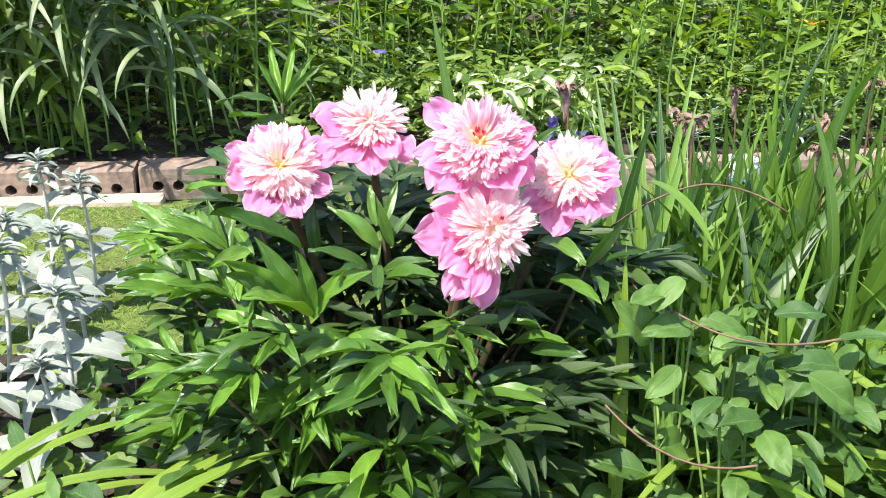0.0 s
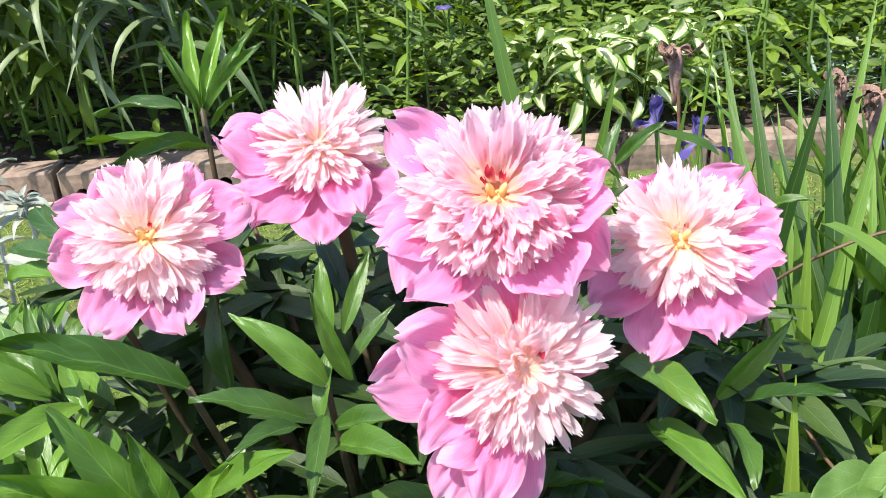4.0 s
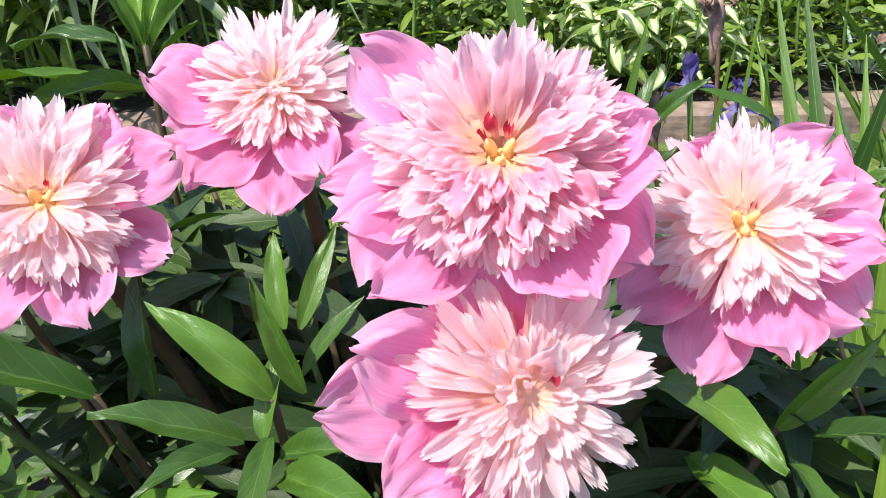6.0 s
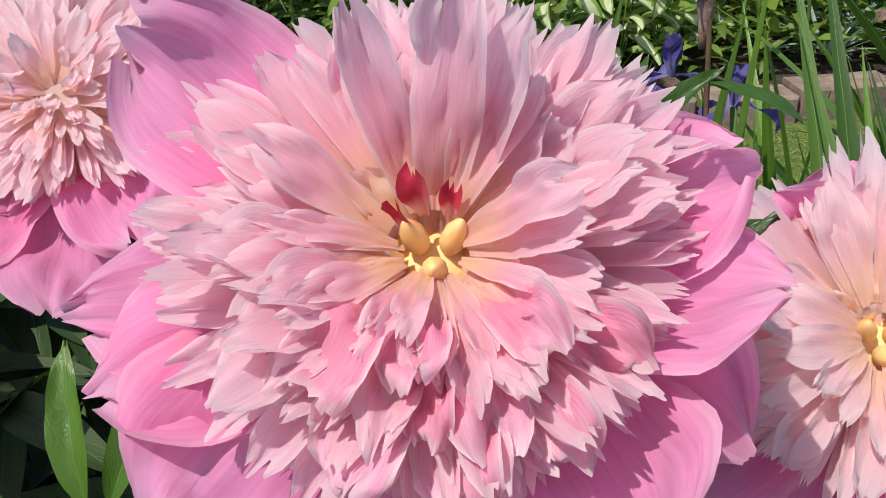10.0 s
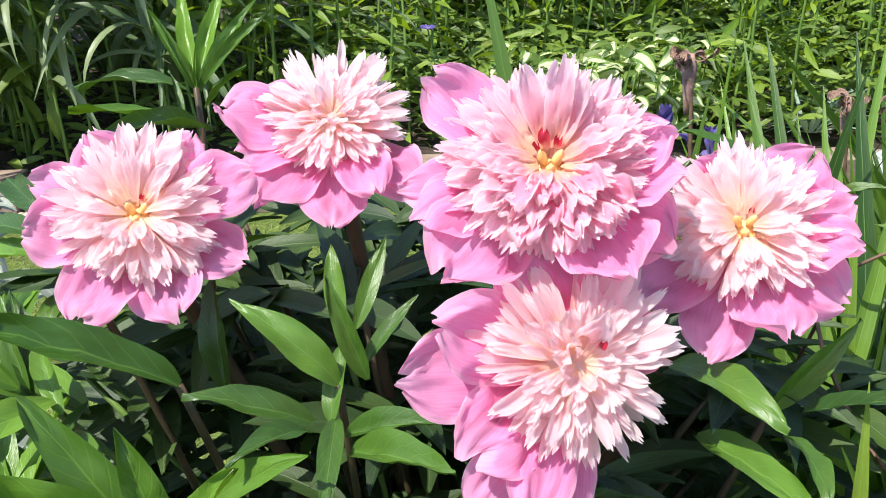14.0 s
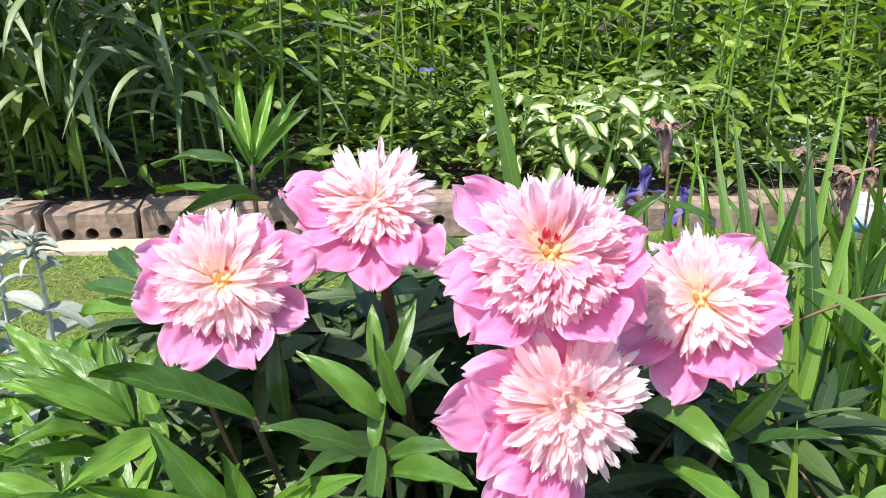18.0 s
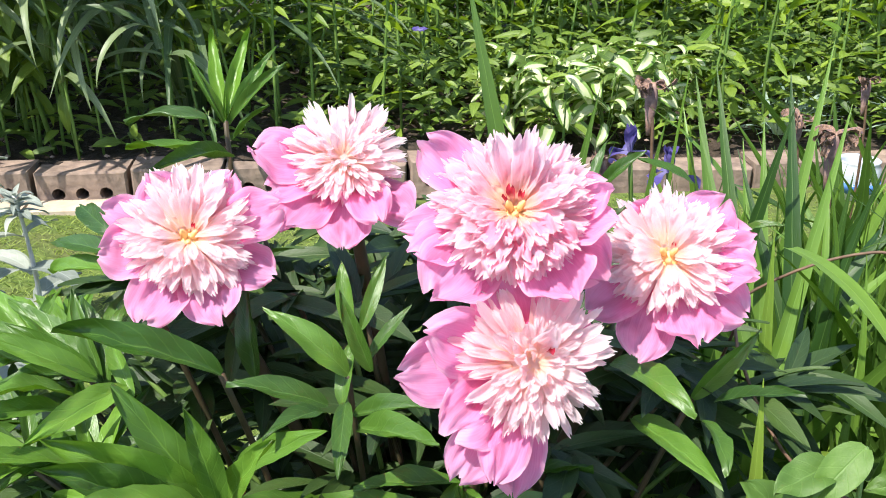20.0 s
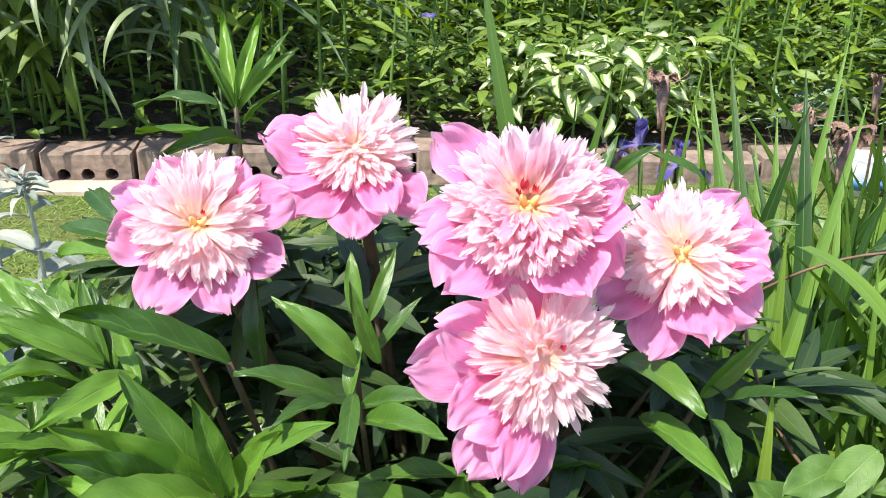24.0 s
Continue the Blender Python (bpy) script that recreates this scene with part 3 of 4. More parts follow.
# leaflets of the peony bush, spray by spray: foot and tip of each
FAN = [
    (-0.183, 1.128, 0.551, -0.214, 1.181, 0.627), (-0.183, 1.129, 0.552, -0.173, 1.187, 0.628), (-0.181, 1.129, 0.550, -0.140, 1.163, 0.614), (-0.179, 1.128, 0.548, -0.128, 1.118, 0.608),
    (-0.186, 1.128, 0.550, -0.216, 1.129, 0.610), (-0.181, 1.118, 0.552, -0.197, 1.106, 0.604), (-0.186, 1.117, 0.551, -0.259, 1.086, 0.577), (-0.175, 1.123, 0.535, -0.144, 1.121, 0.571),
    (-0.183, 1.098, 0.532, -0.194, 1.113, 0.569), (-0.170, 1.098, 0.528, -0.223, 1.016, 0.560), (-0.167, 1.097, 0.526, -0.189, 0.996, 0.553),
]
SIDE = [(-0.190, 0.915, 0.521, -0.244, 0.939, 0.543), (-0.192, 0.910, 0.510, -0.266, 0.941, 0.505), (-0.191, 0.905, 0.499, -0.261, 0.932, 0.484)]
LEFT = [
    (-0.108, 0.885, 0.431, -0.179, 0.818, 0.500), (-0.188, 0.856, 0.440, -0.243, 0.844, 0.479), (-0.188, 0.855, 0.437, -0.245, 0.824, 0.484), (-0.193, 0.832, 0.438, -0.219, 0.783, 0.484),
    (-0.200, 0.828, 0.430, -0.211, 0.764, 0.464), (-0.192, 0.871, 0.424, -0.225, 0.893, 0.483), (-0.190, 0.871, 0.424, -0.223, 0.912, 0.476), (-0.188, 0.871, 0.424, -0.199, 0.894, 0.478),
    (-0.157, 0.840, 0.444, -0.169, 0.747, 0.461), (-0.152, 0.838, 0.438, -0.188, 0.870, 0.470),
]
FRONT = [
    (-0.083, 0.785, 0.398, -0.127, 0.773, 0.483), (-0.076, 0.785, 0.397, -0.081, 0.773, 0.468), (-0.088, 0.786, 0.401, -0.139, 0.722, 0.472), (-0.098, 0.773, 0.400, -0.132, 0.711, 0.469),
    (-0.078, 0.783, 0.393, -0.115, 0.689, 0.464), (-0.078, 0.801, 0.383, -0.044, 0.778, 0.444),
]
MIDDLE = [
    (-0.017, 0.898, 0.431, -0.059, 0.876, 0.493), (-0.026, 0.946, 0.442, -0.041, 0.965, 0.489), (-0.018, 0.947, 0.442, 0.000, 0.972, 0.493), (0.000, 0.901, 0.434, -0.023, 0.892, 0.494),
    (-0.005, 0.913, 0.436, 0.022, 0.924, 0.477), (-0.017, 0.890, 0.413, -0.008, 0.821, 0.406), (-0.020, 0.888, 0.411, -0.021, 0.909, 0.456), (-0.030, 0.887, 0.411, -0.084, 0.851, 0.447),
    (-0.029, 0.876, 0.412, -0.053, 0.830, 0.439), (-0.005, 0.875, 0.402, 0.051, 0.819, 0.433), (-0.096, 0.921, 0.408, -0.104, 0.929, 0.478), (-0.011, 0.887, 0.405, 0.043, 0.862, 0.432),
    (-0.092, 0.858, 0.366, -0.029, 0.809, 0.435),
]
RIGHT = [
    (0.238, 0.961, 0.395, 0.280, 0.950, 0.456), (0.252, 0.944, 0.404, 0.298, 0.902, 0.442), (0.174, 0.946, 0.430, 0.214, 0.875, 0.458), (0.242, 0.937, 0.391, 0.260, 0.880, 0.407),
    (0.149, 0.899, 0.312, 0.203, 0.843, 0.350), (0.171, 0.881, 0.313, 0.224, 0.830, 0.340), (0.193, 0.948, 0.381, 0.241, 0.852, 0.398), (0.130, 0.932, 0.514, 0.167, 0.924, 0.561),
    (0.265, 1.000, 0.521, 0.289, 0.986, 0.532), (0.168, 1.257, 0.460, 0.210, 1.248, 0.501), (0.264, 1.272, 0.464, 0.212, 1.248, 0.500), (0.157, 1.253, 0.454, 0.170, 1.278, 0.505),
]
rng = random.Random(5)
bush = thing("peony_bush", (0, 0, 0), "leafy peony bush with glossy dark green divided leaves", "shrub")
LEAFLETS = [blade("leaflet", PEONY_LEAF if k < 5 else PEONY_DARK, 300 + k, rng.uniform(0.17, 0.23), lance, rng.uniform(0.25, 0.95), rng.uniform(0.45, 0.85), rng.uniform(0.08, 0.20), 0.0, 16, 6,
                  rng.uniform(-0.5, 0.5), 0.0, 0.0, 0.0, 0.25) for k in range(10)]
LOWS = [blade_data(rng, rng.uniform(0.22, 0.3), lance, rng.uniform(0.15, 0.6), 0.35, 0.08, 0.0, 8, 4, rng.uniform(-0.3, 0.3)) for _ in range(5)]
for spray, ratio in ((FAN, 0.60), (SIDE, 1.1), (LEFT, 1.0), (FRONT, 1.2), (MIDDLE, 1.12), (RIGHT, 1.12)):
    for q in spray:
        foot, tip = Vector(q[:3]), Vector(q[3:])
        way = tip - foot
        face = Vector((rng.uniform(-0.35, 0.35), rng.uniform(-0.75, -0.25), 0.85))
        # middle and right sprays take only deep green: the blooms' shade as leaf colour
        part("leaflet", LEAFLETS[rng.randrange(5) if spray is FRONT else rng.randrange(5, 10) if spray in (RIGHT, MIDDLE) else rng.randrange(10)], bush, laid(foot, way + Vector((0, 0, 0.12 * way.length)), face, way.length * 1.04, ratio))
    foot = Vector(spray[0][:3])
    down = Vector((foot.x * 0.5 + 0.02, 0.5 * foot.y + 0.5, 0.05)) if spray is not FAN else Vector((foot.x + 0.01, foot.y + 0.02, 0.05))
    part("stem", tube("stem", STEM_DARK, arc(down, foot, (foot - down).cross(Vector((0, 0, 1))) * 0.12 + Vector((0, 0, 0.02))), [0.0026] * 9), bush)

# finger-leaved sprays at the bush's near side
for x, y, z, turn in ((-0.205, 0.875, 0.425, 165), (-0.245, 0.845, 0.405, 180), (-0.215, 0.800, 0.405, 200), (-0.170, 0.805, 0.400, 150), (-0.265, 0.915, 0.420, 170), (-0.105, 0.770, 0.375, 220),
                      (-0.045, 0.800, 0.355, 260), (-0.285, 0.980, 0.400, 160), (-0.140, 0.730, 0.345, 215), (-0.200, 0.740, 0.345, 185)):
    node, out = Vector((x, y, z)), Vector((math.cos(radians(turn)), math.sin(radians(turn)), 0))
    side = Vector((-out.y, out.x, 0))
    for j in range(8):
        t = (j - 3.5) / 3.5 + rng.uniform(-0.12, 0.12)
        way = out * math.cos(1.25 * t) + side * math.sin(1.25 * t) + Vector((0, 0, rng.uniform(0.1, 0.75)))
        part("leaflet", LEAFLETS[rng.randrange(7)], bush, laid(node + out * rng.uniform(-0.012, 0.012), way, (rng.uniform(-0.4, 0.4), rng.uniform(-0.7, -0.1), 1), rng.uniform(0.062, 0.10), rng.uniform(0.75, 1.05)))
    part("stem", tube("stem", STEM_DARK, arc((0.5 * x + 0.02, 0.5 * y + 0.5, 0.05), node, out * -0.02, 6), [0.0024] * 7, 5), bush)

# lower sprays fill the bush down to the soil; the inmost ones are one mesh
low = []
for k in range(215):
    a = rng.uniform(0, 6.283)
    r = math.sqrt(rng.uniform(0.05, 1.0))
    node = Vector((0.02 + 0.31 * r * math.cos(a), 0.98 + 0.23 * r * math.sin(a), rng.uniform(0.12, 0.43) - 0.08 * max(0, r - 0.5)))
    if k > 120:
        node = Vector((rng.uniform(-0.26, 0.26), rng.uniform(1.0, 1.2), rng.uniform(0.2, 0.44)))
    if node.y < 0.84:
        node.z = min(node.z, 0.36)
    if -0.15 < node.x < 0.0 and node.y < 1.0:
        node.z = min(node.z, 0.31)
    if 0.08 < node.x < 0.24 and node.y < 0.93:
        node.z = min(node.z, 0.26)
    out = Vector((math.cos(a), math.sin(a), 0.15)).normalized()
    # sprays further right or back go into the shade-coloured mesh
    near = node.y < 1.0 and k < 74 and node.x < 0.12
    if k % 2 or near:
        part("stem", tube("stem", STEM_DARK if k % 3 else STEM_GREEN, arc((0.03 + 0.06 * math.cos(a), 1.02 + 0.06 * math.sin(a), 0.03), node, out * -0.02, 6), [0.0026] * 7, 5), bush)
    for j in range(7):
        side = out.cross(Vector((0, 0, 1)))
        t = (j - 3) / 3 + rng.uniform(-0.15, 0.15)
        way = out * math.cos(1.35 * t) + side * math.sin(1.35 * t) + Vector((0, 0, rng.uniform(-0.35, 0.55)))
        m = laid(node + out * rng.uniform(-0.02, 0.03), way, (rng.uniform(-0.5, 0.5), rng.uniform(-0.6, 0.2), 1), rng.uniform(0.065, 0.105), rng.uniform(0.7, 1.0))
        if near:
            part("leaflet", LEAFLETS[rng.randrange(7)], bush, m @ Matrix.Diagonal((1.2, 1.15, 1.15, 1)))
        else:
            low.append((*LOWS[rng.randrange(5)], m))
# interior shade of the bush is put into this mesh's leaf colour
inner = part("lower_leaves", merged("lower_leaves", low, PEONY_SHADE), bush, None, "dark inner leaves, their shade put into the colour")
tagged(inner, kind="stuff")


# ---- iris clump ----
def swords(name, place, count, spread, tall, label, material, seed, lean=0.28, wide=0.045, category="iris", group="iris clumps"):
    rng = random.Random(seed)
    ob = thing(name, place, label, category, group)
    kinds = [blade("leaf", material, seed * 20 + k, wide * rng.uniform(0.85, 1.2), sword, (0.08, 0.2, 0.35, 0.6, 1.0, 0.15, 1.5, 0.3)[k], 0.25, 0.03, 0.0, 11, 3, rng.uniform(-0.6, 0.6)) for k in range(8)]
    for k in range(count):
        a, r = rng.uniform(0, 6.283), math.sqrt(rng.random())
        foot = Vector((spread * r * math.cos(a), spread * r * math.sin(a), -0.01))
        way = Vector((lean * r * math.cos(a) + rng.gauss(0, 0.22) + (0.5 * rng.choice((-1, 1)) if k % 7 == 0 else 0.0), lean * r * math.sin(a) + rng.gauss(0, 0.12), 1))
        part("leaf", kinds[rng.randrange(8)], ob, laid(foot, way, (math.cos(a) + rng.gauss(0, 1.1), math.sin(a) - 0.4, 0.1), tall * rng.uniform(0.62, 1.08), rng.uniform(0.8, 1.2)))
    return ob


IRIS_TEXT = "clump of upright green sword-shaped iris leaves"
swords("iris_clump", (0.33, 1.32, 0.02), 24, 0.09, 0.55, IRIS_TEXT, IRIS_LEAF, 3)
swords("iris_clump", (0.52, 1.24, 0.02), 26, 0.12, 0.52, IRIS_TEXT, IRIS_LEAF, 4)
swords("iris_clump", (0.74, 1.40, 0.02), 28, 0.13, 0.60, IRIS_TEXT, IRIS_LEAF, 5, 0.6)
swords("iris_clump", (0.62, 1.06, 0.02), 30, 0.15, 0.44, IRIS_TEXT, IRIS_LEAF, 6, 0.6)
swords("iris_clump", (0.98, 1.25, 0.02), 30, 0.16, 0.58, IRIS_TEXT, IRIS_LEAF, 7, 0.5)
swords("iris_clump", (0.85, 1.68, 0.02), 28, 0.15, 0.60, IRIS_TEXT, IRIS_LEAF, 17, 0.5)
swords("iris_clump", (1.15, 1.60, 0.02), 28, 0.16, 0.62, IRIS_TEXT, IRIS_LEAF, 18, 0.5)
swords("iris_clump", (0.44, 1.12, 0.02), 22, 0.10, 0.40, IRIS_TEXT, IRIS_LEAF, 19, 0.5)
swords("iris_clump", (0.40, 1.04, 0.02), 30, 0.09, 0.38, "dense clump of narrow green iris leaves", IRIS_LEAF, 61, 0.7, 0.034)
swords("iris_clump", (0.54, 1.14, 0.02), 30, 0.10, 0.42, "dense clump of narrow green iris leaves", IRIS_LEAF, 62, 0.7, 0.034)
swords("iris_clump", (0.46, 1.30, 0.02), 30, 0.11, 0.46, "dense clump of narrow green iris leaves", IRIS_LEAF, 63, 0.6, 0.034)
for k, (x, y) in enumerate(((0.56, 1.44), (0.70, 1.24), (0.66, 1.58), (0.50, 1.62), (0.80, 1.55), (0.70, 1.85), (0.95, 1.95), (0.31, 1.44), (0.42, 1.54))):
    swords("iris_clump", (x, y, 0.02), 30, 0.12, 0.44, "dense clump of narrow green iris leaves", IRIS_LEAF, 64 + k, 0.7, 0.042)
swords("iris_clump", (0.05, 1.52, 0.0), 7, 0.05, 0.50, "few tall iris leaves behind the peonies", IRIS_LEAF, 8, 0.2)
big_sword = blade("leaf", IRIS_LEAF, 77, 0.038, sword, 0.15, 0.3, 0.02, 0.0, 9, 3)
tall = thing("iris_clump", (0, 0, 0), "tall broad iris leaves standing above the peonies", "iris", "iris clumps")
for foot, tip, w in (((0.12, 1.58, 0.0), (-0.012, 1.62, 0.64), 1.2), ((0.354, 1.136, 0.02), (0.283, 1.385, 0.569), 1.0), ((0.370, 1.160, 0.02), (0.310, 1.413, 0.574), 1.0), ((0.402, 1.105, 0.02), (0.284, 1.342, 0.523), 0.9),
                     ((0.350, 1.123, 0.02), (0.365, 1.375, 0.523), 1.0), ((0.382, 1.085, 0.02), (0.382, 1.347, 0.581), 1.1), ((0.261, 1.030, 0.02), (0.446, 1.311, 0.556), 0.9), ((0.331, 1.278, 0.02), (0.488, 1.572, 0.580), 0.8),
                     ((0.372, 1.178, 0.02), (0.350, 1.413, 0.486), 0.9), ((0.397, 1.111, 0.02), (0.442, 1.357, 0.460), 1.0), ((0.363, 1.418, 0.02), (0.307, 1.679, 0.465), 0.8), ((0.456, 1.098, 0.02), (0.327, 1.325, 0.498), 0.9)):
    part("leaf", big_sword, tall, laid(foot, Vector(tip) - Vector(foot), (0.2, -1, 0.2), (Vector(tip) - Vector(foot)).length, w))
folded = thing("bent_iris_leaf", (0.318, 1.06, 0.03), "bright green iris leaf folded over at its middle", "iris")
part("leaf", blade("leaf", GRASS_LEAF, 78, 0.05, sword, 0.15, 0.3, 0.02, 0.0, 8, 3), folded, laid((0, 0, 0), (0.01, 0.03, 0.46), (0.3, -1, 0), 0.45))
part("leaf", blade("leaf", GRASS_LEAF, 79, 0.13, sword, 0.85, 0.2, 0.02, 0.0, 12, 3), folded, laid((0.008, 0.034, 0.440), (0.052, -0.092, 0.012), (0.35, -0.4, 1), 0.16))


def iris_bloom(place, fresh, seed, label, height):
    rng = random.Random(seed)
    ob = thing("iris_flower" if fresh else "wilted_iris", place, label, "flower", "irises")
    part("stem", tube("stem", STEM_GREEN if fresh else VINE, arc((0.01, 0, -height), (0, 0, 0), (0.01, 0, 0)), [0.0032 if fresh else 0.0024] * 9), ob)
    mat = VIOLET if fresh else DRY
    for k in range(6 if fresh else 15):
        a = k * 2.1 + rng.uniform(-0.3, 0.3)
        up = fresh and k % 2 == 0
        me = blade("petal", mat, seed * 9 + k, rng.uniform(0.34, 0.5) if fresh else rng.uniform(0.25, 0.4), broad, (-0.4 if up else 1.5) if fresh else 2.0, 0.2, 0.4, 0.2, 8, 6, rng.uniform(-0.6, 0.6) * (1 if fresh else 2.5), 0.5)
        way = (0.30 * math.cos(a), 0.30 * math.sin(a), 1) if up else (math.cos(a) * 0.7, math.sin(a) * 0.7, 0.15 if fresh else rng.uniform(-0.9, 1.1))
        part("petal", me, ob, laid((0, 0, 0), way, (-math.cos(a), -math.sin(a), 0.6), rng.uniform(0.036, 0.050) if fresh else rng.uniform(0.016, 0.038)))
    if not fresh:
        part("spathe", lathe("spathe", DRY, [(0.0026, -0.066), (0.0042, -0.052), (0.0080, -0.028), (0.0085, -0.012), (0.0050, 0.004)], 7, 0.6), ob, None, "papery brown spathe")
    return ob


iris_bloom((0.219, 1.560, 0.408), True, 1, "fresh violet-blue iris flower on its stem", 0.41)
iris_bloom((0.267, 1.506, 0.398), True, 2, "smaller violet-blue iris flower", 0.40)
for k, p in enumerate(((0.236, 1.513, 0.511), (0.442, 1.426, 0.479), (0.175, 1.36, 0.455), (0.496, 1.815, 0.40), (0.678, 2.10, 0.40), (0.737, 1.63, 0.44), (0.95, 2.0, 0.45), (0.66, 1.42, 0.44))):
    iris_bloom(p, False, 10 + k, "withered brown iris flower with dark blue remains", p[2] - 0.02)


# ---- herbs, grass and vine at the near bed ----
def rosette(name, place, count, leaves, size, tall, label, category, seed, group="", up=0.5, tilt=(0, 0)):
    rng = random.Random(seed)
    ob = thing(name, place, label, category, group)
    for k in range(count):
        a = k * 2.4 + rng.uniform(-0.3, 0.3)
        h = tall * (0.15 + 0.85 * (k + 0.5) / count)
        r = 0.02 + 0.04 * rng.random()
        foot = Vector((r * math.cos(a) + tilt[0] * h, r * math.sin(a) + tilt[1] * h, h))
        part("leaf", leaves[rng.randrange(len(leaves))], ob, laid(foot, (math.cos(a), math.sin(a), rng.uniform(-0.45, up)), (rng.uniform(-0.7, 0.7), rng.uniform(-0.9, 0.2), 0.9), size * rng.uniform(0.7, 1.1)))
        if k % 3 == 0:
            part("stem", tube("stem", STEM_GREEN, arc((0, 0, -0.02), foot, (0, 0, 0), 4), [0.0018] * 5, 5), ob)
    return ob


HERBS = [blade("leaf", HERB_LEAF, 500 + k, rng.uniform(0.36, 0.55), lance if k % 3 else oval, rng.uniform(0.3, 1.1), 0.35, 0.22, 0.0, 9, 6, rng.uniform(-0.5, 0.5), 0.0, 0.0, 0.0, 0.25) for k in range(6)]
for k in range(26):
    u, v = rng.random(), rng.random()
    rosette("broadleaf_herb", (0.26 + 0.62 * u, 0.74 + 0.36 * v, 0.03), 13, HERBS, rng.uniform(0.055, 0.085), rng.uniform(0.20, 0.34) * (0.5 if u < 0.25 else 0.9), "soft green broad-leaved herb in the bed", "plant", 600 + k, "broadleaf herbs")
for k, (x, y, h) in enumerate(((-0.42, 0.80, 0.16), (-0.32, 0.98, 0.18), (-0.25, 0.66, 0.20), (0.02, 0.62, 0.20), (-0.12, 0.60, 0.22), (-0.45, 1.15, 0.14), (-0.30, 1.2, 0.16))):
    rosette("broadleaf_herb", (x, y, 0.03), 12, HERBS, 0.065, h, "soft green broad-leaved herb in the bed", "plant", 660 + k, "broadleaf herbs")

BROADS = [blade("leaf", HERB_LEAF, 540 + k, rng.uniform(0.44, 0.56), oval if k % 2 else lance, rng.uniform(0.3, 0.8), 0.22, 0.14, 0.0, 12, 8, rng.uniform(-0.3, 0.3), 0.0, 0.0, 0.0, 0.12) for k in range(4)]
for k, (x, y, h) in enumerate(((0.355, 0.93, 0.36), (0.43, 0.90, 0.38), (0.36, 0.85, 0.36), (0.42, 0.82, 0.35), (0.50, 0.88, 0.36))):
    rosette("broadleaf_herb", (x, y, 0.03), 14, BROADS, 0.072, h - 0.03, "large soft green veined leaves of a herb", "plant", 690 + k, "broadleaf herbs")

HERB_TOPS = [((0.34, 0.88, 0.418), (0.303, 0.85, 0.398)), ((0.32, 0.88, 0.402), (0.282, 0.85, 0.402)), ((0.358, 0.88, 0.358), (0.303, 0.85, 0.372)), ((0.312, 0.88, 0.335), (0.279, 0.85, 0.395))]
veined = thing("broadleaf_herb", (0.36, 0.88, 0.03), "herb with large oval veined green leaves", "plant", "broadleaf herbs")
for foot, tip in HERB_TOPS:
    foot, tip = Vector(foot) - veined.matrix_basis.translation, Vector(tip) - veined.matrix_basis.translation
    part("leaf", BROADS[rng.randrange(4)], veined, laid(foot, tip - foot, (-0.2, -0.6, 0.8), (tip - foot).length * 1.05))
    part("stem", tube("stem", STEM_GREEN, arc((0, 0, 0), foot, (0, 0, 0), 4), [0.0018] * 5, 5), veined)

BLADES = [blade("blade", GRASS_LEAF, 700 + k, rng.uniform(0.035, 0.055), sword, rng.uniform(0.9, 1.9), 0.3, 0.02, 0.0, 12, 3, rng.uniform(-0.4, 0.4)) for k in range(6)]


def tuft(place, count, length, toward, seed, spread=0.9, flat=0.55):
    rng = random.Random(seed)
    ob = thing("grass_tuft", place, "tuft of arching bright green grass blades", "grass", "grass tufts")
    for k in range(count):
        a = math.atan2(toward[1], toward[0]) + rng.gauss(0, spread)
        part("blade", BLADES[rng.randrange(6)], ob, laid((rng.gauss(0, 0.02), rng.gauss(0, 0.02), 0), (math.cos(a) * flat, math.sin(a) * flat, 1), (math.cos(a) * -1, math.sin(a) * -1, flat), length * rng.uniform(0.7, 1.1)))
    return ob


tuft((-0.52, 0.66, 0.10), 12, 0.46, (1, 0.0), 1, 0.4, 1.1)
tuft((-0.36, 0.54, 0.10), 14, 0.42, (1, 0.1), 2, 0.6, 1.0)
tuft((-0.20, 0.52, 0.06), 12, 0.36, (1, 0.1), 12, 0.9, 0.9)
tuft((0.66, 0.72, 0.12), 10, 0.42, (-1, 0.0), 3, 0.4, 1.2)
tuft((0.80, 0.86, 0.03), 14, 0.50, (-1, 0.1), 4, 0.9)
tuft((0.95, 1.02, 0.03), 14, 0.50, (-0.6, -0.4), 5, 1.2)
tuft((0.48, 1.02, 0.03), 12, 0.45, (0.5, -0.5), 6, 1.4)
tuft((0.78, 1.2, 0.03), 14, 0.50, (-0.5, -0.5), 7, 1.4)
tuft((0.20, 0.55, 0.03), 6, 0.34, (0.6, 0.6), 8, 0.7)
for k, (x, y, n) in enumerate(((0.40, 1.08, 12), (0.50, 1.18, 14), (0.38, 1.24, 12), (0.60, 1.30, 14), (0.47, 1.35, 12), (0.70, 1.02, 12), (0.88, 1.36, 12))):
    tuft((x, y, 0.03), n, 0.44, (0.3, -0.6), 20 + k, 1.8)
upright = thing("iris_leaf", (0.294, 0.895, 0.03), "single broad bright green upright leaf", "iris")
part("leaf", blade("leaf", GRASS_LEAF, 83, 0.05, sword, 0.1, 0.3, 0.02, 0.0, 8, 3), upright, laid((0, 0, 0), (-0.012, 0.01, 0.41), (0.15, -1, 0.3), 0.41))
tuft((0.298, 0.92, 0.05), 3, 0.38, (0.02, -0.02), 9, 0.5)

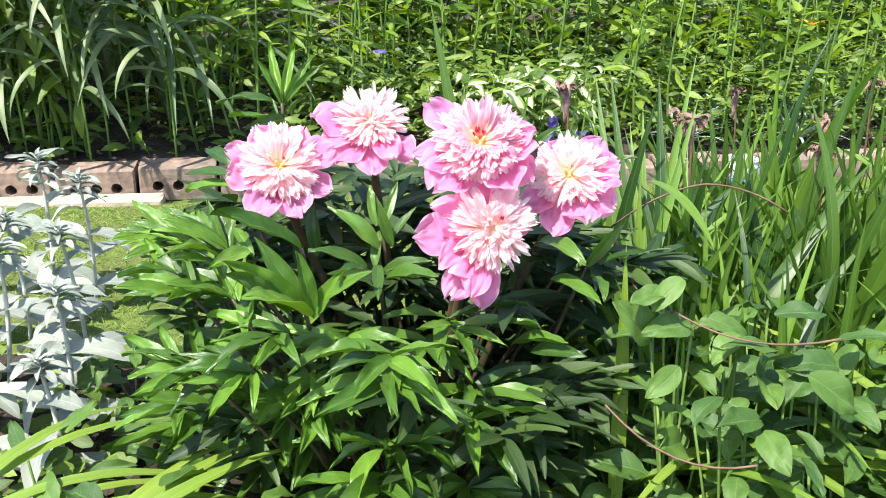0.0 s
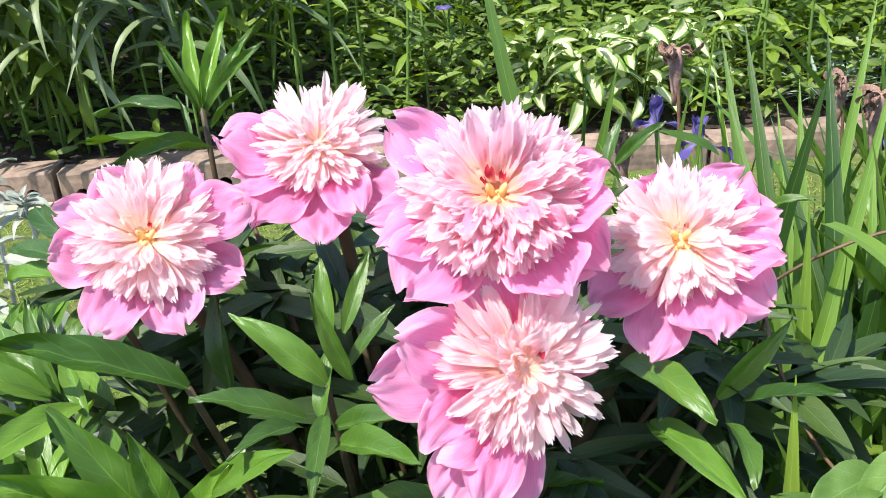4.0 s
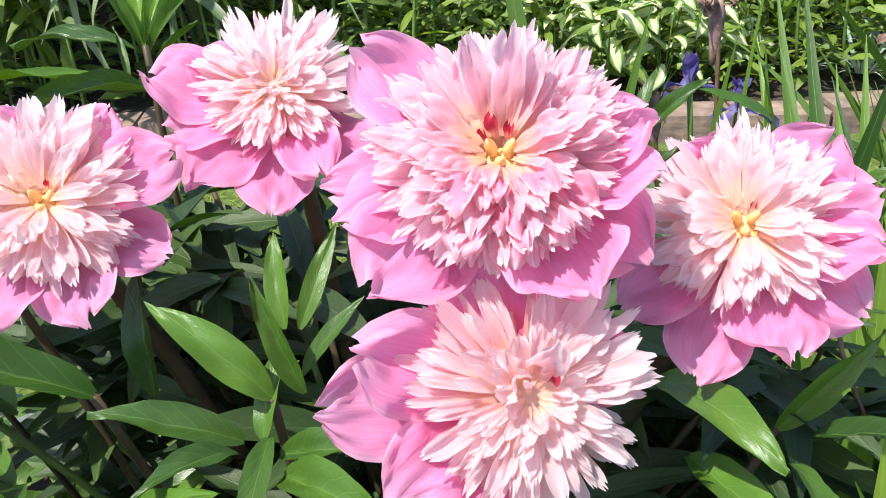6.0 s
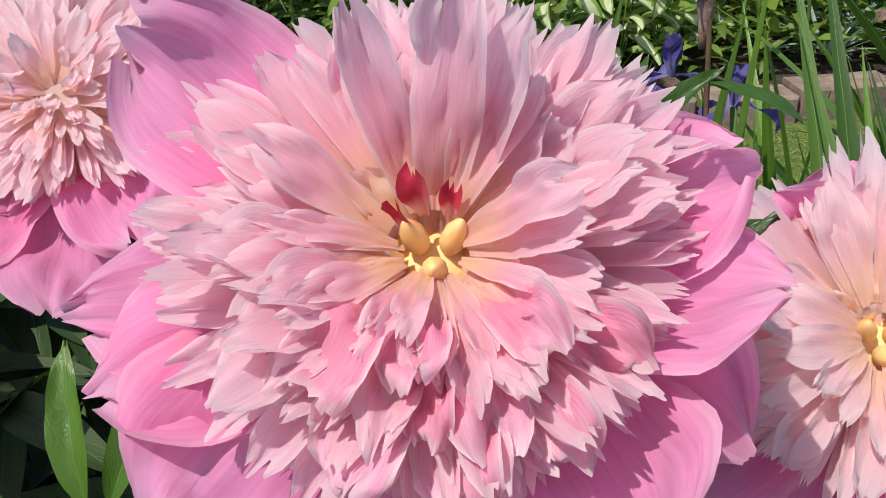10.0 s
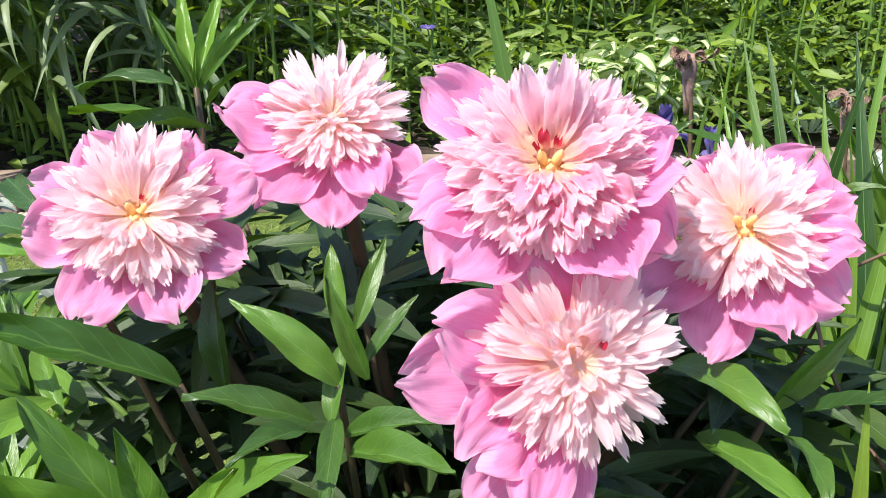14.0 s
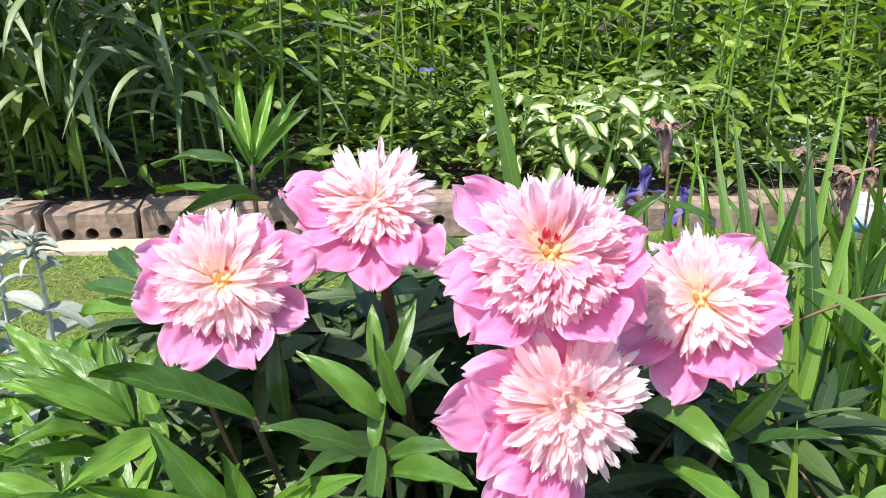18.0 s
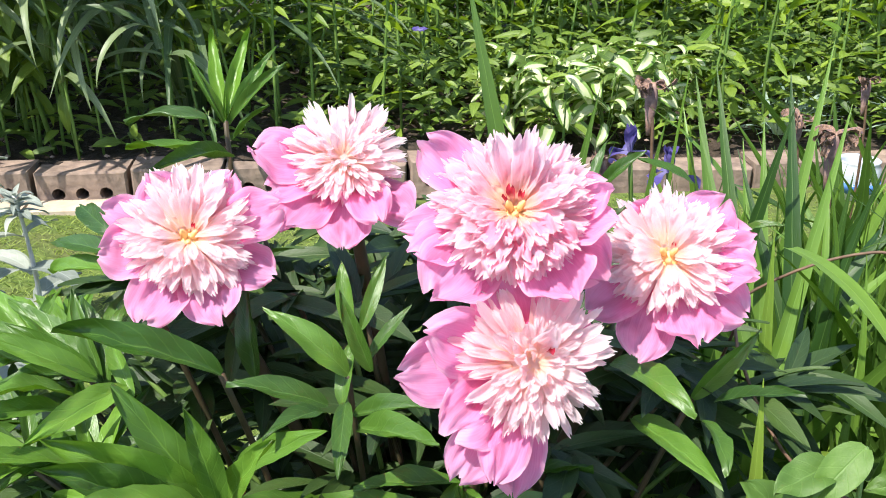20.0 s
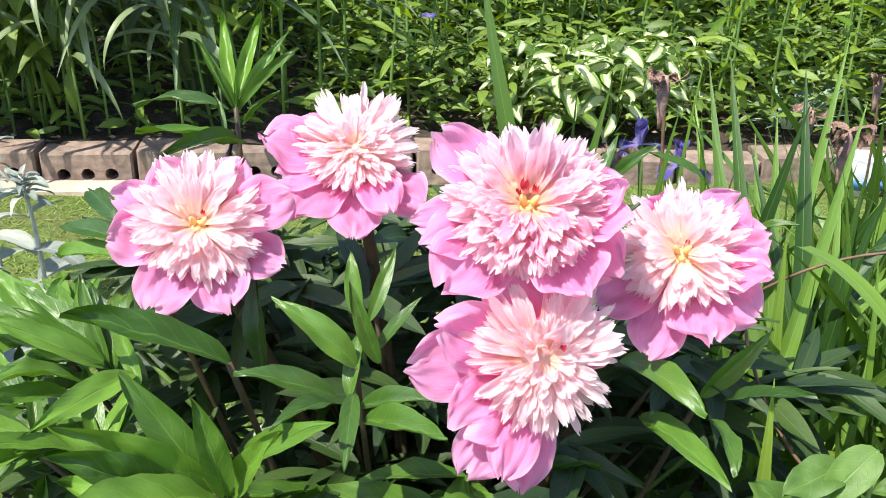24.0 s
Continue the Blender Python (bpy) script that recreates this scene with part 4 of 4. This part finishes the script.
vine = thing("bindweed_vine", (0, 0, 0), "thin brown twining stem looping through the leaves", "vine")
part("stem", tube("stem", VINE, arc((0.27, 1.10, 0.30), (0.278, 1.035, 0.42), (0, 0, 0.0)) + arc((0.279, 1.02, 0.41), (0.335, 0.875, 0.378), (0.0, 0, -0.03)) + arc((0.34, 0.868, 0.377), (0.50, 0.80, 0.39), (0, 0, -0.02)), [0.0014] * 27, 6), vine)
part("stem", tube("stem", VINE, arc((0.285, 1.145, 0.38), (0.404, 1.123, 0.459), (0, 0, 0.012)) + arc((0.41, 1.122, 0.46), (0.52, 1.10, 0.43), (0, 0, 0.01)), [0.0014] * 18, 6), vine)
part("stem", tube("stem", VINE, arc((0.25, 0.77, 0.31), (0.40, 0.70, 0.29), (0, 0, -0.03)), [0.0014] * 9, 6), vine)

# ---- lamb's ears ----
WOOLS = [blade("leaf", SILVER_LEAF, 800 + k, rng.uniform(0.32, 0.42), lance, rng.uniform(0.7, 1.7), 0.35, 0.16, 0.0, 9, 5, rng.uniform(-0.3, 0.3)) for k in range(6)]


def woolly(place, height, seed, lean=(0.0, 0.0)):
    rng = random.Random(seed)
    ob = thing("woolly_silver_plant", place, "woolly silver-grey leaved plant with upright stalk", "plant", "silver plants")
    top = Vector((lean[0], lean[1], height))
    part("stem", tube("stem", STEM_SILVER, arc((0, 0, -0.02), top, (0.01, 0, 0)), [0.0038] * 6 + [0.003] * 3, 7), ob)
    pairs = int(height / 0.048)
    for k in range(pairs):
        f = (k + 0.7) / pairs
        for s in (0, 1):
            a = k * 1.45 + s * 3.1416 + rng.uniform(-0.25, 0.25)
            size = (0.15 - 0.095 * f) * rng.uniform(0.8, 1.2)
            part("leaf", WOOLS[rng.randrange(6)], ob, laid(top * f, (math.cos(a), math.sin(a), 0.25 + 0.75 * f * f), (rng.uniform(-0.3, 0.3), -0.2, 1), size, rng.uniform(0.75, 1.1)))
    for k in range(20):
        a = k * 2.4
        part("leaf", WOOLS[k % 6], ob, laid(top * (0.86 + 0.007 * k), (math.cos(a), math.sin(a), 0.15 + 0.06 * k), (-math.cos(a), -math.sin(a), 0.8), 0.056 - 0.0016 * k, 0.75))
    return ob


for k, (x, y, h, lx) in enumerate(((-0.70, 1.56, 0.27, -0.01), (-0.82, 1.62, 0.29, 0.0), (-0.60, 1.30, 0.26, -0.03), (-0.54, 1.10, 0.24, 0.0), (-0.70, 1.20, 0.27, 0.02), (-0.48, 0.95, 0.20, -0.02), (-0.62, 0.98, 0.24, 0.0), (-0.76, 1.40, 0.24, -0.02))):
    woolly((x, y, 0.02), h, 900 + k, (lx, 0.01))


# ---- far bed ----
STEMLEAVES = [blade("leaf", PHLOX_LEAF, 1000 + k, rng.uniform(0.16, 0.24), lance, rng.uniform(0.2, 0.9), 0.3, 0.10, 0.0, 6, 4, rng.uniform(-0.4, 0.4)) for k in range(8)]


def leafy_stem(place, height, nodes, bare, seed, size):
    """A tall upright stem with pointed leaves in pairs and a tuft at its tip."""
    rng = random.Random(seed)
    ob = thing("tall_perennial", place, "tall leafy green perennial stem in the far bed", "plant", "tall perennials")
    top = Vector((rng.gauss(0, 0.03), rng.gauss(0, 0.03), height))
    part("stem", tube("stem", STEM_GREEN, arc((0, 0, -0.03), top, (rng.gauss(0, 0.015), 0, 0), 5), [0.0045, 0.0043, 0.004, 0.0035, 0.003, 0.002], 6), ob)
    for k in range(nodes):
        f = bare + (1 - bare) * (k + 0.5) / nodes
        for s in (0, 1):
            a = k * 1.57 + s * 3.1416 + rng.uniform(-0.35, 0.35)
            part("leaf", STEMLEAVES[rng.randrange(8)], ob, laid(top * f, (math.cos(a), math.sin(a), rng.uniform(-0.5, 0.7) + 0.35 * f), (rng.uniform(-0.7, 0.7), rng.uniform(-1.0, 0.4), 0.8), size * rng.uniform(0.7, 1.15)))
    for k in range(5):
        a = k * 1.26
        part("leaf", STEMLEAVES[rng.randrange(8)], ob, laid(top, (math.cos(a) * 0.7, math.sin(a) * 0.7, 0.8), (-math.cos(a), -math.sin(a), 0.6), size * rng.uniform(0.55, 0.9)))
    return ob


masters = []
for k, (h, nodes, bare, size) in enumerate(((0.62, 9, 0.10, 0.105), (0.70, 10, 0.12, 0.11), (0.54, 8, 0.08, 0.10), (0.76, 9, 0.30, 0.11), (0.46, 8, 0.06, 0.09), (0.68, 8, 0.40, 0.085))):
    masters.append(leafy_stem(bed(1.3 + 0.25 * k, 0.55 + 0.1 * k, 0.08), h, nodes, bare, 1100 + k, size))
for k in range(118):
    s = 0.40 + 3.0 * ((k * 0.618034) % 1)
    d = 0.13 + 0.95 * ((k * 0.7548777 + 0.11) % 1) + (0.40 if 1.05 < s < 1.75 else 0.0)
    kind = masters[(k * 7) % 6] if s > 0.75 else masters[(3, 5, 1)[k % 3]]
    copy_thing(kind, Matrix.Translation(bed(s, d, 0.08)) @ pose(0, 0, 0, rng.uniform(-6, 6), rng.uniform(-6, 6), rng.uniform(0, 360)))
for k in range(16):
    copy_thing(masters[3 if k % 2 else 5], Matrix.Translation(bed(-0.5 + 1.15 * ((k * 0.618) % 1), 0.2 + 0.9 * ((k * 0.754) % 1), 0.08)) @ pose(0, 0, 0, rng.uniform(-4, 4), rng.uniform(-4, 4), rng.uniform(0, 360)))

TALLS = [blade_data(rng, 0.24, lance, rng.uniform(0.3, 1.1), 0.3, 0.08, 0.0, 6, 4, rng.uniform(-0.3, 0.3)) for _ in range(5)]
tall_one = thing("tall_perennial", bed(-0.2, 0.5, 0.08), "tallest leafy perennial stem, bare at the foot, unseen top added for shade", "plant", "tall perennials")
part("stem", tube("stem", STEM_GREEN, arc((0, 0, -0.03), (0.03, -0.05, 1.35), (0.015, 0, 0), 8), [0.0065] * 5 + [0.0045] * 4, 6), tall_one)
# upper leaves stay out of view, added to shade the bed and bricks
crown_leaves = []
for k in range(100):
    a, f = k * 2.4, 0.13 + 0.87 * (k / 100) ** 0.9
    crown_leaves.append((*TALLS[k % 5], laid((0.03 * f, -0.05 * f, 1.35 * f), (math.cos(a), math.sin(a), rng.uniform(-1.6, 0.3)), (math.cos(a) * 0.5, math.sin(a) * 0.5, 1), rng.uniform(0.09, 0.16))))
part("leaves", merged("leaves", crown_leaves, UNDER_LEAF), tall_one)
for k in range(46):
    copy_thing(tall_one, Matrix.Translation(bed(-0.95 + 1.35 * ((k * 0.618 + 0.3) % 1), 0.15 + 1.5 * ((k * 0.754) % 1), 0.08)) @ pose(0, 0, 0, rng.uniform(4, 13), rng.uniform(-5, 5), 0) @ pose(0, 0, 0, 0, 0, rng.uniform(0, 360)))

STRAPS = [blade("leaf", STRAP_LEAF, 1200 + k, rng.uniform(0.028, 0.042), sword, rng.uniform(1.7, 2.6), 0.35, 0.03, 0.0, 14, 3, rng.uniform(-0.4, 0.4)) for k in range(6)]


def droop(place, count, length, seed):
    rng = random.Random(seed)
    ob = thing("strap_leaved_clump", place, "clump of long drooping grey-green strap leaves", "plant", "strap-leaved clumps")
    for k in range(count):
        a = k * 2.4 + rng.uniform(-0.3, 0.3)
        part("leaf", STRAPS[rng.randrange(6)], ob, laid((0.04 * math.cos(a), 0.04 * math.sin(a), 0), (0.10 * math.cos(a), 0.10 * math.sin(a), 1), (-math.cos(a), -math.sin(a), 0.2), length * rng.uniform(0.7, 1.15)))
    return ob


for k in range(4):
    droop(bed(-0.75 + 1.25 * ((k * 0.618) % 1), 0.16 + 0.9 * ((k * 0.754 + 0.2) % 1), 0.08), 16, rng.uniform(0.7, 0.9), 1300 + k)

HANGS = [blade("leaf", STRAP_LEAF, 1250 + k, rng.uniform(0.05, 0.072), sword, rng.uniform(1.7, 2.5), 0.35, 0.04, 0.0, 12, 3, rng.uniform(-0.4, 0.4)) for k in range(5)]
for k in range(17):
    p = bed(-0.70 + 0.066 * k + rng.uniform(-0.03, 0.03), 0.10 + 0.07 * (k % 4), 0.08)
    ob = thing("strap_leaved_clump", p, "stalk with hanging silvery grey-green strap leaves", "plant", "strap-leaved clumps")
    part("stem", tube("stem", STEM_GREEN, arc((0, 0, -0.03), (0.02, -0.24, 0.80), (0, 0.05, 0.03)), [0.0035] * 9, 6), ob)
    for j in range(15):
        a, h = j * 2.4 + k, 0.20 + 0.60 * j / 15
        part("leaf", HANGS[rng.randrange(5)], ob, laid((0.02 * h, 0.20 * h * (1 - h / 0.8) - 0.30 * h, h), (0.55 * math.cos(a), 0.55 * math.sin(a) - 0.35, 0.7), (-math.cos(a), -math.sin(a), 0.5), rng.uniform(0.24, 0.36)))

HOSTAS = [blade("leaf", HOSTA_LEAF, 1400 + k, rng.uniform(0.32, 0.44), oval, rng.uniform(0.5, 1.3), 0.3, 0.3, 0.0, 9, 8, rng.uniform(-0.3, 0.3)) for k in range(6)]
for k, (x, y) in enumerate(((0.10, 2.74), (0.24, 2.78), (0.34, 2.86), (-0.02, 2.80), (0.20, 2.96), (0.42, 2.98), (0.30, 3.04))):
    rosette("hosta", (x, y, 0.07), 24, HOSTAS, 0.102, 0.23, "white-variegated hosta with wavy cream and green leaves", "hosta", 1500 + k, "hostas", 0.6)

corn = thing("blue_flower", (-0.262, 2.74, 0.352), "small violet-blue flower on a thin stem", "flower")
part("stem", tube("stem", STEM_GREEN, arc((0.02, 0.03, -0.28), (0, 0, 0), (0.01, 0, 0)), [0.0018] * 9, 5), corn)
for k in range(9):
    a = k * 0.7
    part("petal", blade("petal", VIOLET, 1600 + k, 0.4, broad, 0.5, 0.2, 0.2, 0.3, 6, 5), corn, laid((0, 0, 0), (math.cos(a), math.sin(a) - 0.3, 0.5), (0, -0.5, 1), 0.024))
lily = thing("yellow_flower", (1.14, 3.08, 0.43), "yellow lily-like flower among far foliage", "flower")
part("stem", tube("stem", STEM_GREEN, arc((0.02, 0.03, -0.36), (0, 0, 0), (0.01, 0, 0)), [0.0025] * 9, 5), lily)
for k in range(6):
    a = k * 1.05
    part("petal", blade("petal", YELLOW, 1650 + k, 0.28, lance, 0.8, 0.2, 0.1, 0.0, 6, 4), lily, laid((0, 0, 0), (math.cos(a) * 0.7, math.sin(a) * 0.7, 0.7), (-math.cos(a), -math.sin(a), 0.5), 0.06))
BLUES = [blade("leaf", BLUE_LEAF, 1700 + k, 0.07, sword, rng.uniform(0.3, 1.2), 0.3, 0.02, 0.0, 6, 2) for k in range(4)]
for k in range(6):
    p = bed(1.95 + 0.14 * k, 0.20 + 0.16 * (k % 3), 0.08)
    ob = thing("blue_green_clump", p, "fine blue-green grassy clump at the bed's edge", "plant", "blue-green clumps")
    for j in range(36):
        a = j * 2.4
        part("leaf", BLUES[j % 4], ob, laid((0.03 * math.cos(a), 0.03 * math.sin(a), 0), (math.cos(a), math.sin(a), rng.uniform(0.4, 1.6)), (0, 0, 1), rng.uniform(0.09, 0.17)))

# ---- pot on the lawn ----
pot = thing("glazed_pot", (0.85, 2.60, 0.0), "white glazed garden pot with blue band beside bricks", "pot")
part("body", lathe("body", GLAZE, [(0.035, 0.0), (0.05, 0.006), (0.062, 0.04), (0.066, 0.075), (0.062, 0.10), (0.056, 0.112), (0.060, 0.118), (0.054, 0.118), (0.050, 0.108), (0.045, 0.02)], 28), pot, Matrix.Scale(0.85, 4))
part("band", lathe("band", BLUE_GLAZE, [(0.0585, 0.028), (0.0655, 0.045), (0.068, 0.060), (0.0655, 0.058), (0.060, 0.040), (0.056, 0.030)], 28), pot, Matrix.Scale(0.85, 4), "blue painted band")

# ---- undergrowth and lawn grass ----
def scatter(name, material, seed, count, where, size, width, shape, bend, up, label, category, rows=4, cols=2, kind="stuff"):
    rng = random.Random(seed)
    kinds = [blade_data(rng, width * rng.uniform(0.8, 1.2), shape, bend * rng.uniform(0.5, 1.5), 0.3, 0.1, 0.0, rows, cols, rng.uniform(-0.4, 0.4)) for _ in range(6)]
    arrays = [np.asarray(k[0], float) for k in kinds]
    vs, fs, us, o = [], [], [], 0
    for _ in range(count):
        k = rng.randrange(6)
        p = where(rng)
        a = rng.uniform(0, 6.283)
        m = laid(p, (math.cos(a), math.sin(a), rng.uniform(*up)), (rng.uniform(-0.6, 0.6), rng.uniform(-1.0, 0.3), 0.9), rng.uniform(*size))
        mm = np.asarray(m)
        vs.append(arrays[k] @ mm[:3, :3].T + mm[:3, 3])
        fs.extend(tuple(i + o for i in q) for q in kinds[k][1])
        us.extend(kinds[k][2])
        o += len(arrays[k])
    ob = new(name, mesh_of(name, np.concatenate(vs).tolist(), fs, material, us))
    return tagged(ob, label, category, kind=kind)


def in_low(rng):
    s = rng.uniform(-0.9, 3.4)
    if s < 0.65 and rng.random() < 0.62:
        s = rng.uniform(0.65, 3.4)
    thin = 0.5 if s < 0.7 else 1.0
    return bed(s, rng.uniform(0.12, 1.5), 0.08 + rng.random() ** 1.4 * (0.22 if s < 0.7 else 0.24) * thin)


def in_hedge(rng):
    d = rng.uniform(1.1, 2.2)
    return bed(rng.uniform(0.4, 4.6) if d < 1.4 else rng.uniform(-2.2, 4.6), d, 0.1 + rng.random() * (0.85 if d > 1.5 else 0.6))


def in_lawn(rng):
    while True:
        x, y = rng.uniform(-1.5, 1.3), rng.uniform(1.25, 2.9)
        if behind(x, y) < -0.075 and y > near_edge(x) - 0.04:
            return Vector((x, y, 0.012 * noise.noise((x * 3, y * 3, 0)) - 0.002))


def in_near(rng):
    return Vector((rng.uniform(-0.8, 1.1), rng.uniform(0.35, 1.25), rng.uniform(0.02, 0.10)))


scatter("undergrowth", UNDER_LEAF, 21, 8500, in_low, (0.035, 0.085), 0.30, lance, 0.7, (-0.2, 0.8), "low mixed green undergrowth in the far bed", "undergrowth")
scatter("hedge_foliage", UNDER_LEAF, 22, 13000, in_hedge, (0.06, 0.12), 0.30, lance, 0.7, (-0.3, 0.8), "dense green foliage at the back of the bed", "foliage")
scatter("weeds", UNDER_LEAF, 23, 1500, in_near, (0.03, 0.06), 0.5, oval, 0.6, (-0.1, 0.6), "small green weeds over the near soil", "weeds")
scatter("lawn_grass", LAWN_LEAF, 24, 42000, in_lawn, (0.009, 0.022), 0.10, sword, 0.9, (0.3, 1.6), "short mossy yellow-green lawn grass", "grass", 3, 1)


def pebbles(name, material, seed, count, where, size, label):
    """Crumbs and small stones lying on the soil, joined."""
    rng = random.Random(seed)
    vs, fs = [], []
    for _ in range(count):
        p, r = where(rng), rng.uniform(*size)
        o = len(vs)
        for x, y, z in ((1, 0, 0), (0, 1, 0), (-1, 0, 0), (0, -1, 0), (0, 0, 1), (0, 0, -1)):
            k = r * rng.uniform(0.6, 1.2)
            vs.append((p.x + x * k, p.y + y * k, p.z + z * k * 0.6))
        fs.extend(tuple(o + i for i in q) for q in ((0, 1, 4), (1, 2, 4), (2, 3, 4), (3, 0, 4), (1, 0, 5), (2, 1, 5), (3, 2, 5), (0, 3, 5)))
    return tagged(new(name, mesh_of(name, vs, fs, material, None, False)), label, "debris", kind="stuff")


pebbles("soil_crumbs", BRICK, 31, 150, lambda r: bed(r.uniform(-0.6, 3.2), r.uniform(0.10, 0.35), 0.085), (0.003, 0.010), "brown crumbs and chips on the far bed's edge")
pebbles("soil_clods", SOIL, 32, 900, lambda r: Vector((r.uniform(-0.9, 1.1), r.uniform(0.3, 1.3), 0.035)), (0.006, 0.018), "dark soil clods under the plants")
yellow_leaf = thing("pale_leaf", bed(0.245, 0.115, 0.135), "single pale yellow-green leaf on a thin stalk", "leaf")
part("blade", blade("blade", GRASS_LEAF, 81, 0.6, oval, 0.6, 0.2, 0.1, 0.0, 7, 4), yellow_leaf, laid((0, 0, 0), (0.2, -0.3, 0.8), (0, -1, 0.3), 0.036))
part("stalk", tube("stalk", STEM_GREEN, arc((0.02, 0.03, -0.06), (0, 0, 0), (0, 0, 0.01), 5), [0.0012] * 6, 5), yellow_leaf)


# ---- brick edging ----
def brick_mesh(name, material, holes=3, length=0.212, deep=0.10, high=0.10, c=0.005):
    """A brick on its edge: chamfered, its pierced face to the front (-Y)."""
    verts, faces = [], []

    def ring(y, inset):
        o = len(verts)
        verts.extend([(inset, y, inset), (length - inset, y, inset), (length - inset, y, high - inset), (inset, y, high - inset)])
        return o

    rings = [ring(deep, c), ring(deep - c, 0), ring(c, 0), ring(0, c)]
    faces.append(tuple(rings[0] + i for i in (3, 2, 1, 0))[::-1])
    for a, b in zip(rings, rings[1:]):
        for i in range(4):
            faces.append((a + i, a + (i + 1) % 4, b + (i + 1) % 4, b + i))
    if not holes:
        faces.append(tuple(rings[3] + i for i in (0, 1, 2, 3)))
    n = 12
    cell = (length - 2 * c) / max(1, holes)
    for h in range(holes):
        mx, mz = length / 2 + (h - 1) * 0.055, high * 0.46
        x0, x1, z0, z1 = (c if h == 0 else mx - 0.0275), (length - c if h == holes - 1 else mx + 0.0275), c, high - c
        outer, inner, deepr = [], [], []
        for k in range(n):
            a = 2 * math.pi * (k + 0.5) / n
            q = max(abs(math.cos(a)) / ((x1 - x0) / 2), abs(math.sin(a)) / ((z1 - z0) / 2))
            corner = {1: (x1, z1), 4: (x0, z1), 7: (x0, z0), 10: (x1, z0)}.get(k)
            outer.append(len(verts))
            edge_x = (x1 if math.cos(a) > 0 else x0) if abs(math.cos(a)) / ((x1 - x0) / 2) >= q - 1e-9 else mx + math.cos(a) / q
            edge_z = (z1 if math.sin(a) > 0 else z0) if abs(math.sin(a)) / ((z1 - z0) / 2) >= q - 1e-9 else mz + math.sin(a) / q
            verts.append((corner[0], 0, corner[1]) if corner else (min(max(edge_x, x0), x1), 0, min(max(edge_z, z0), z1)))
            inner.append(len(verts))
            verts.append((mx + 0.0155 * math.cos(a), 0, mz + 0.0155 * math.sin(a)))
            deepr.append(len(verts))
            verts.append((mx + 0.0145 * math.cos(a), 0.06, mz + 0.0145 * math.sin(a)))
        for k in range(n):
            j = (k + 1) % n
            faces.append((outer[k], outer[j], inner[j], inner[k]))
            faces.append((inner[k], inner[j], deepr[j], deepr[k]))
        faces.append(tuple(deepr))
    return mesh_of(name, verts, faces, material, None, False)


rng = random.Random(77)
edging = new("brick_edging")
edging.matrix_basis = Matrix.Translation(EDGE) @ pose(0, 0, 0, 0, 0, 14.0)
tagged(edging, "row of pinkish perforated bricks on edge round the bed", "edging", kind="structure")
pierced, plain = brick_mesh("brick", BRICK), brick_mesh("brick", BRICK, 0)
for k in range(-5, 17):
    part("brick", pierced if k < 6 else plain, edging, pose(0.030 + k * 0.222, rng.uniform(-0.006, 0.006), rng.uniform(-0.018, -0.010) - (0.032 if k > 4 else 0.0), rng.uniform(-1.5, 1.5), rng.uniform(-1.2, 1.2), rng.uniform(-1.5, 1.5)))
kerb = brick_mesh("paver", PAVER, 0, 0.30, 0.065, 0.05, 0.006)
for k in range(-4, 1):
    part("paver", kerb, edging, pose(0.02 + k * 0.306, -0.072 + rng.uniform(-0.004, 0.004), -0.030, rng.uniform(-1, 1), rng.uniform(-0.6, 0.6), rng.uniform(-1, 1)), "pale stone edging slab" if k == -4 else "")
